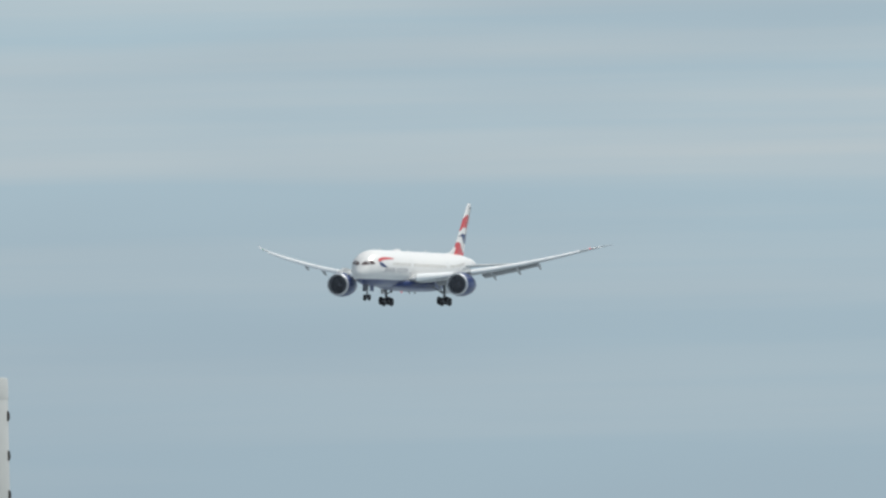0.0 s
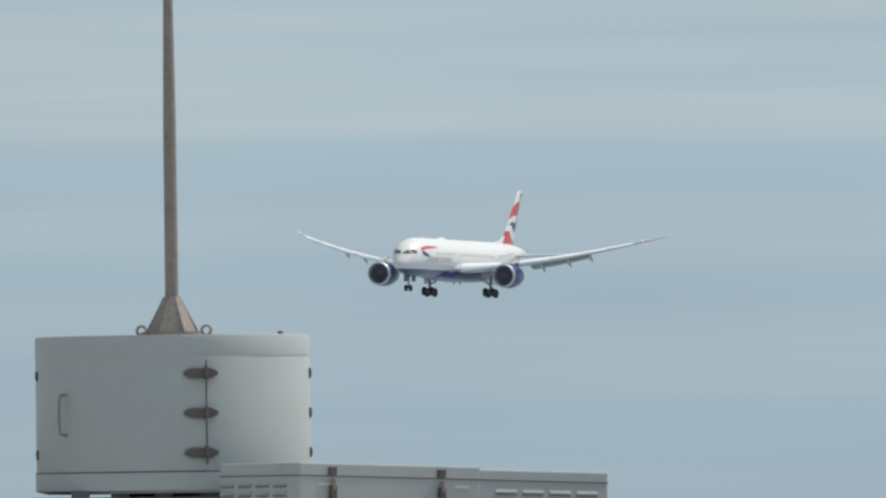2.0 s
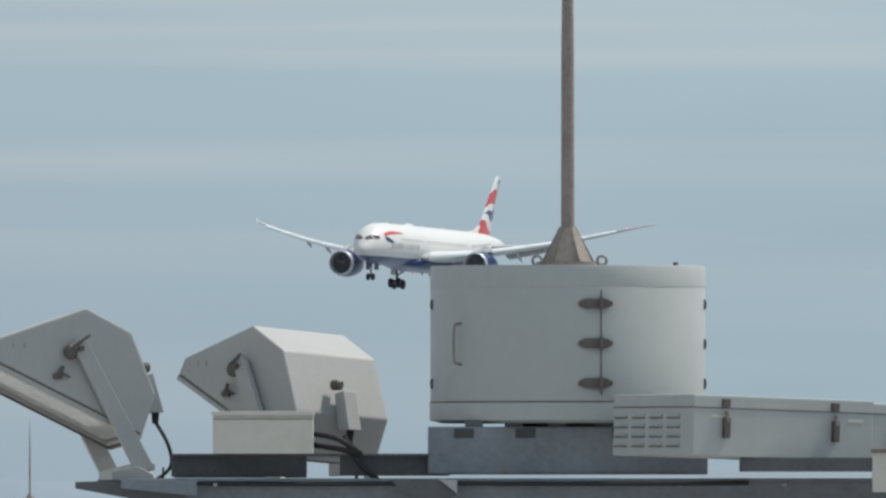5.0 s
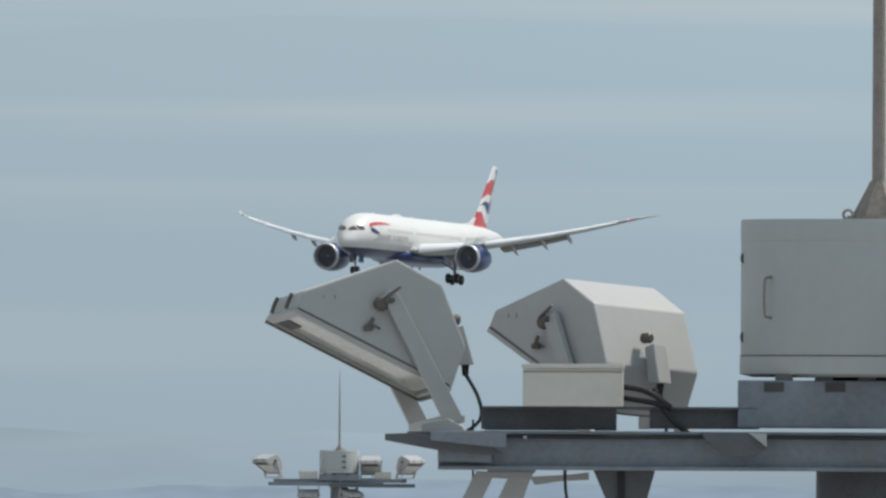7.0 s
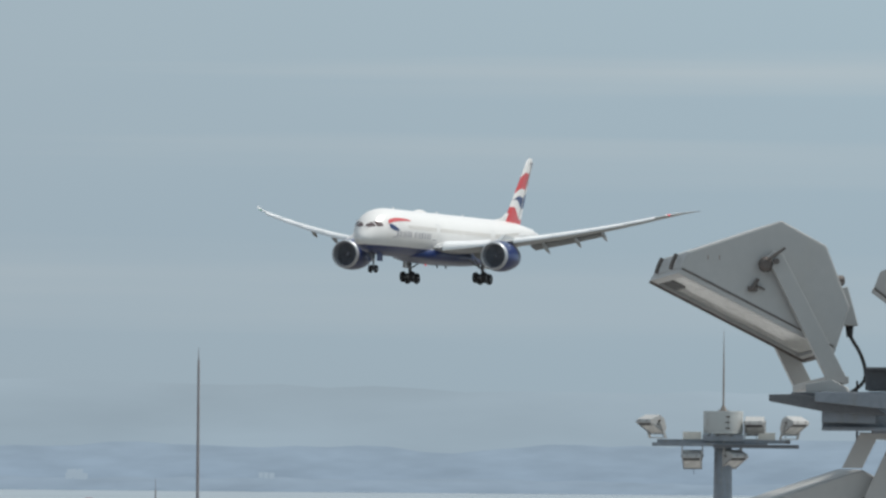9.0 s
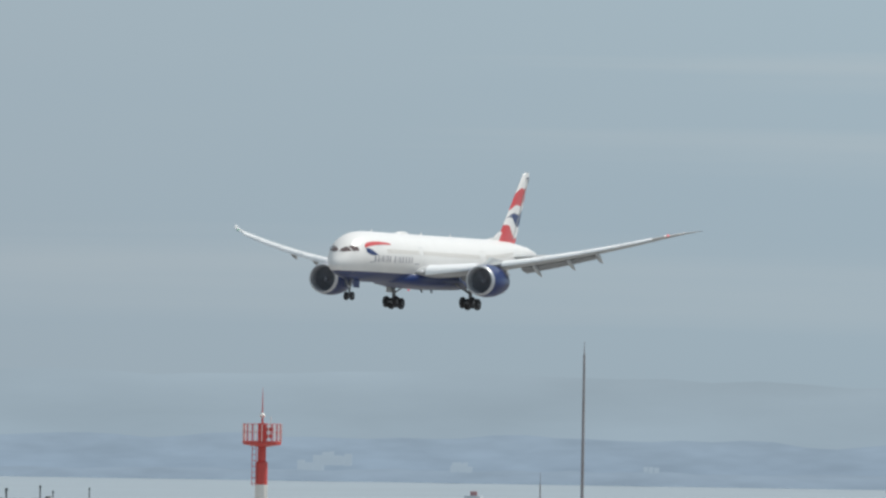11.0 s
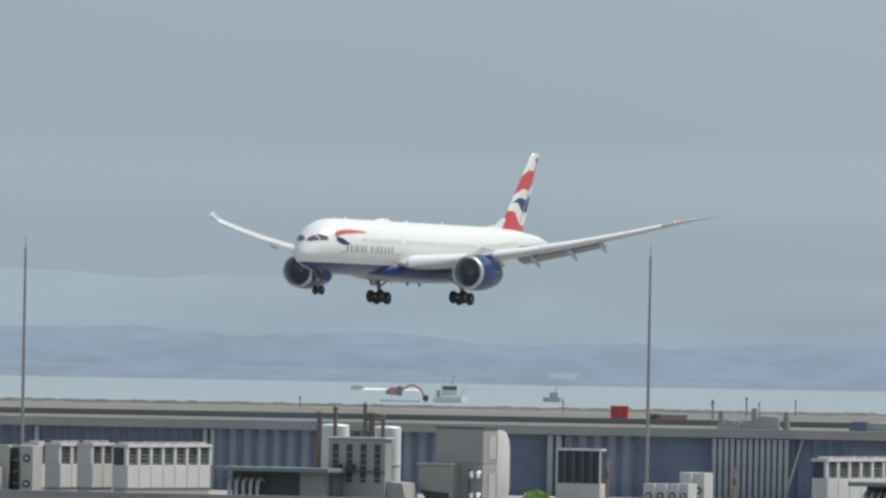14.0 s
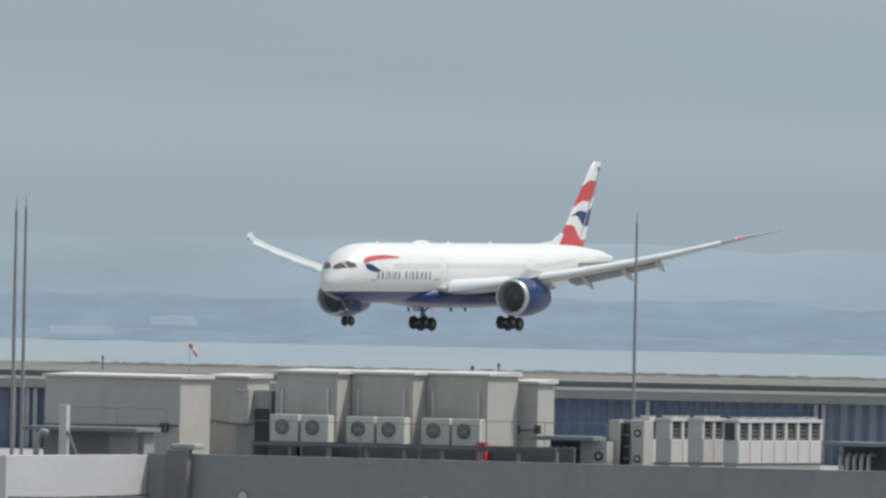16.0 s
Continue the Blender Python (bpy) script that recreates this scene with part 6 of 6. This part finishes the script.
# guard rail behind the parapet
for b in ((-77.13, -70.51, -8.92, -10.45), (-89.62, -76.98, -9.11, -10.64), (-98.75, -93.45, -8.61, -10.90)):
    t, w, h = roof_thing("guard_rail", *b, "thin galvanised guard rail", "railing", "guard rails", RD + 0.45, bz)
    for z in (h, h * 0.5):
        part("rail", rod((0, 0, z), (w, 0, z), 0.009, None, 6), GALV, t)
    n = max(int(w / 1.1), 2)
    for k in range(n + 1):
        part("upright", rod((w * k / n, 0, 0), (w * k / n, 0, h), 0.008, None, 6), GALV, t)
# roof beams under the units
t, w, h = roof_thing("steel_rack", -89.17, -72.85, -10.18, -10.59, "dark steel rack carrying the roof units", "rack", "", RD + 1.2, bz)
part("front_beam", box(0, w, 0, 0.1, max(h - 0.10, 0.02), h), DARK_STEEL, t)
# Rear beam fills the full height: shadow under the units put into dark steel.
part("rear_beam", box(0, w, 0.9, 1.0, 0.0, h), DARK_STEEL, t)
for k in range(9):
    x = w * k / 8
    part("leg", box(x - 0.03, x + 0.03, 0.02, 0.08, 0, max(h - 0.10, 0.02)), GALV, t)

# lime shrub in a tub on the roof
t, w, h = roof_thing("shrub", -43.60, -41.98, -10.52, -11.40, "lime-green shrub growing at the roof edge", "shrub", "", RD + 0.5, bz)
part("stem", rod((w / 2, 0.2, 0), (w / 2, 0.2, h * 0.6), 0.03), RUST, t)
rng = random.Random(9)
bm = bmesh.new()
for k in range(420):
    a, r, z = rng.uniform(0, 6.28), rng.random() ** 0.5, rng.random()
    c = Vector((w / 2 + math.cos(a) * r * w * 0.55 * (1 - 0.4 * z), 0.25 + math.sin(a) * r * 0.3, h * (0.1 + 0.95 * z * (1 - 0.3 * r))))
    d = Vector((rng.uniform(-1, 1), rng.uniform(-1, 1), rng.uniform(-1, 1))).normalized()
    e = d.orthogonal().normalized()
    s = rng.uniform(0.03, 0.06)
    bm.faces.new([bm.verts.new(p) for p in (c - d * s, c + e * s * 0.5, c + d * s, c - e * s * 0.5)])
part("foliage", bm, LEAF, t, "lime-green leaves")



def motions():
    walk(plane, [
        (0.0, pose(244.72, 3064.14, 76.16, -1.17, -0.34, -112.42)),
        (0.5, pose(232.05, 3027.82, 74.47, -1.37, -0.38, -112.33)),
        (1.0, pose(219.50, 2991.49, 72.59, -1.60, -0.41, -112.23)),
        (1.5, pose(206.50, 2955.20, 70.97, -1.82, -0.45, -112.15)),
        (2.0, pose(193.68, 2918.87, 69.55, -1.96, -0.49, -112.07)),
        (2.5, pose(181.27, 2882.50, 68.21, -1.96, -0.55, -112.01)),
        (3.0, pose(168.58, 2846.13, 66.34, -1.84, -0.64, -111.96)),
        (3.5, pose(156.02, 2809.76, 64.38, -1.68, -0.77, -111.92)),
        (5.8, pose(98.98, 2642.24, 55.58, -0.80, -1.45, -111.77)),
        (6.0, pose(94.05, 2627.66, 54.89, -0.74, -1.49, -111.77)),
        (6.5, pose(81.84, 2591.22, 53.03, -0.63, -1.54, -111.75)),
        (7.0, pose(69.52, 2554.75, 51.30, -0.56, -1.57, -111.75)),
        (7.5, pose(57.08, 2518.28, 49.61, -0.52, -1.59, -111.76)),
        (8.0, pose(44.89, 2481.78, 48.02, -0.48, -1.59, -111.78)),
        (8.5, pose(32.85, 2445.27, 46.43, -0.43, -1.59, -111.81)),
        (9.0, pose(20.37, 2408.75, 44.88, -0.37, -1.57, -111.85)),
        (9.2, pose(15.52, 2394.13, 44.40, -0.34, -1.55, -111.86)),
        (11.3, pose(-35.80, 2240.59, 38.51, -0.01, -0.62, -112.11)),
        (11.5, pose(-40.83, 2225.96, 37.62, 0.02, -0.53, -112.13)),
        (12.0, pose(-53.17, 2189.36, 35.88, 0.09, -0.41, -112.22)),
        (12.5, pose(-65.38, 2152.76, 33.98, 0.16, -0.45, -112.30)),
        (13.0, pose(-77.74, 2116.14, 32.16, 0.23, -0.64, -112.40)),
        (13.5, pose(-90.21, 2079.50, 30.45, 0.31, -0.82, -112.50)),
        (14.0, pose(-102.37, 2042.85, 28.74, 0.37, -0.85, -112.62)),
        (14.5, pose(-114.60, 2006.18, 27.15, 0.51, -0.66, -112.74)),
        (15.0, pose(-127.11, 1969.49, 25.56, 0.71, -0.34, -112.86)),
        (15.5, pose(-139.18, 1932.82, 23.97, 0.94, 0.04, -113.01)),
        (16.0, pose(-151.43, 1896.14, 22.63, 1.15, 0.39, -113.15)),
    ])


motions()
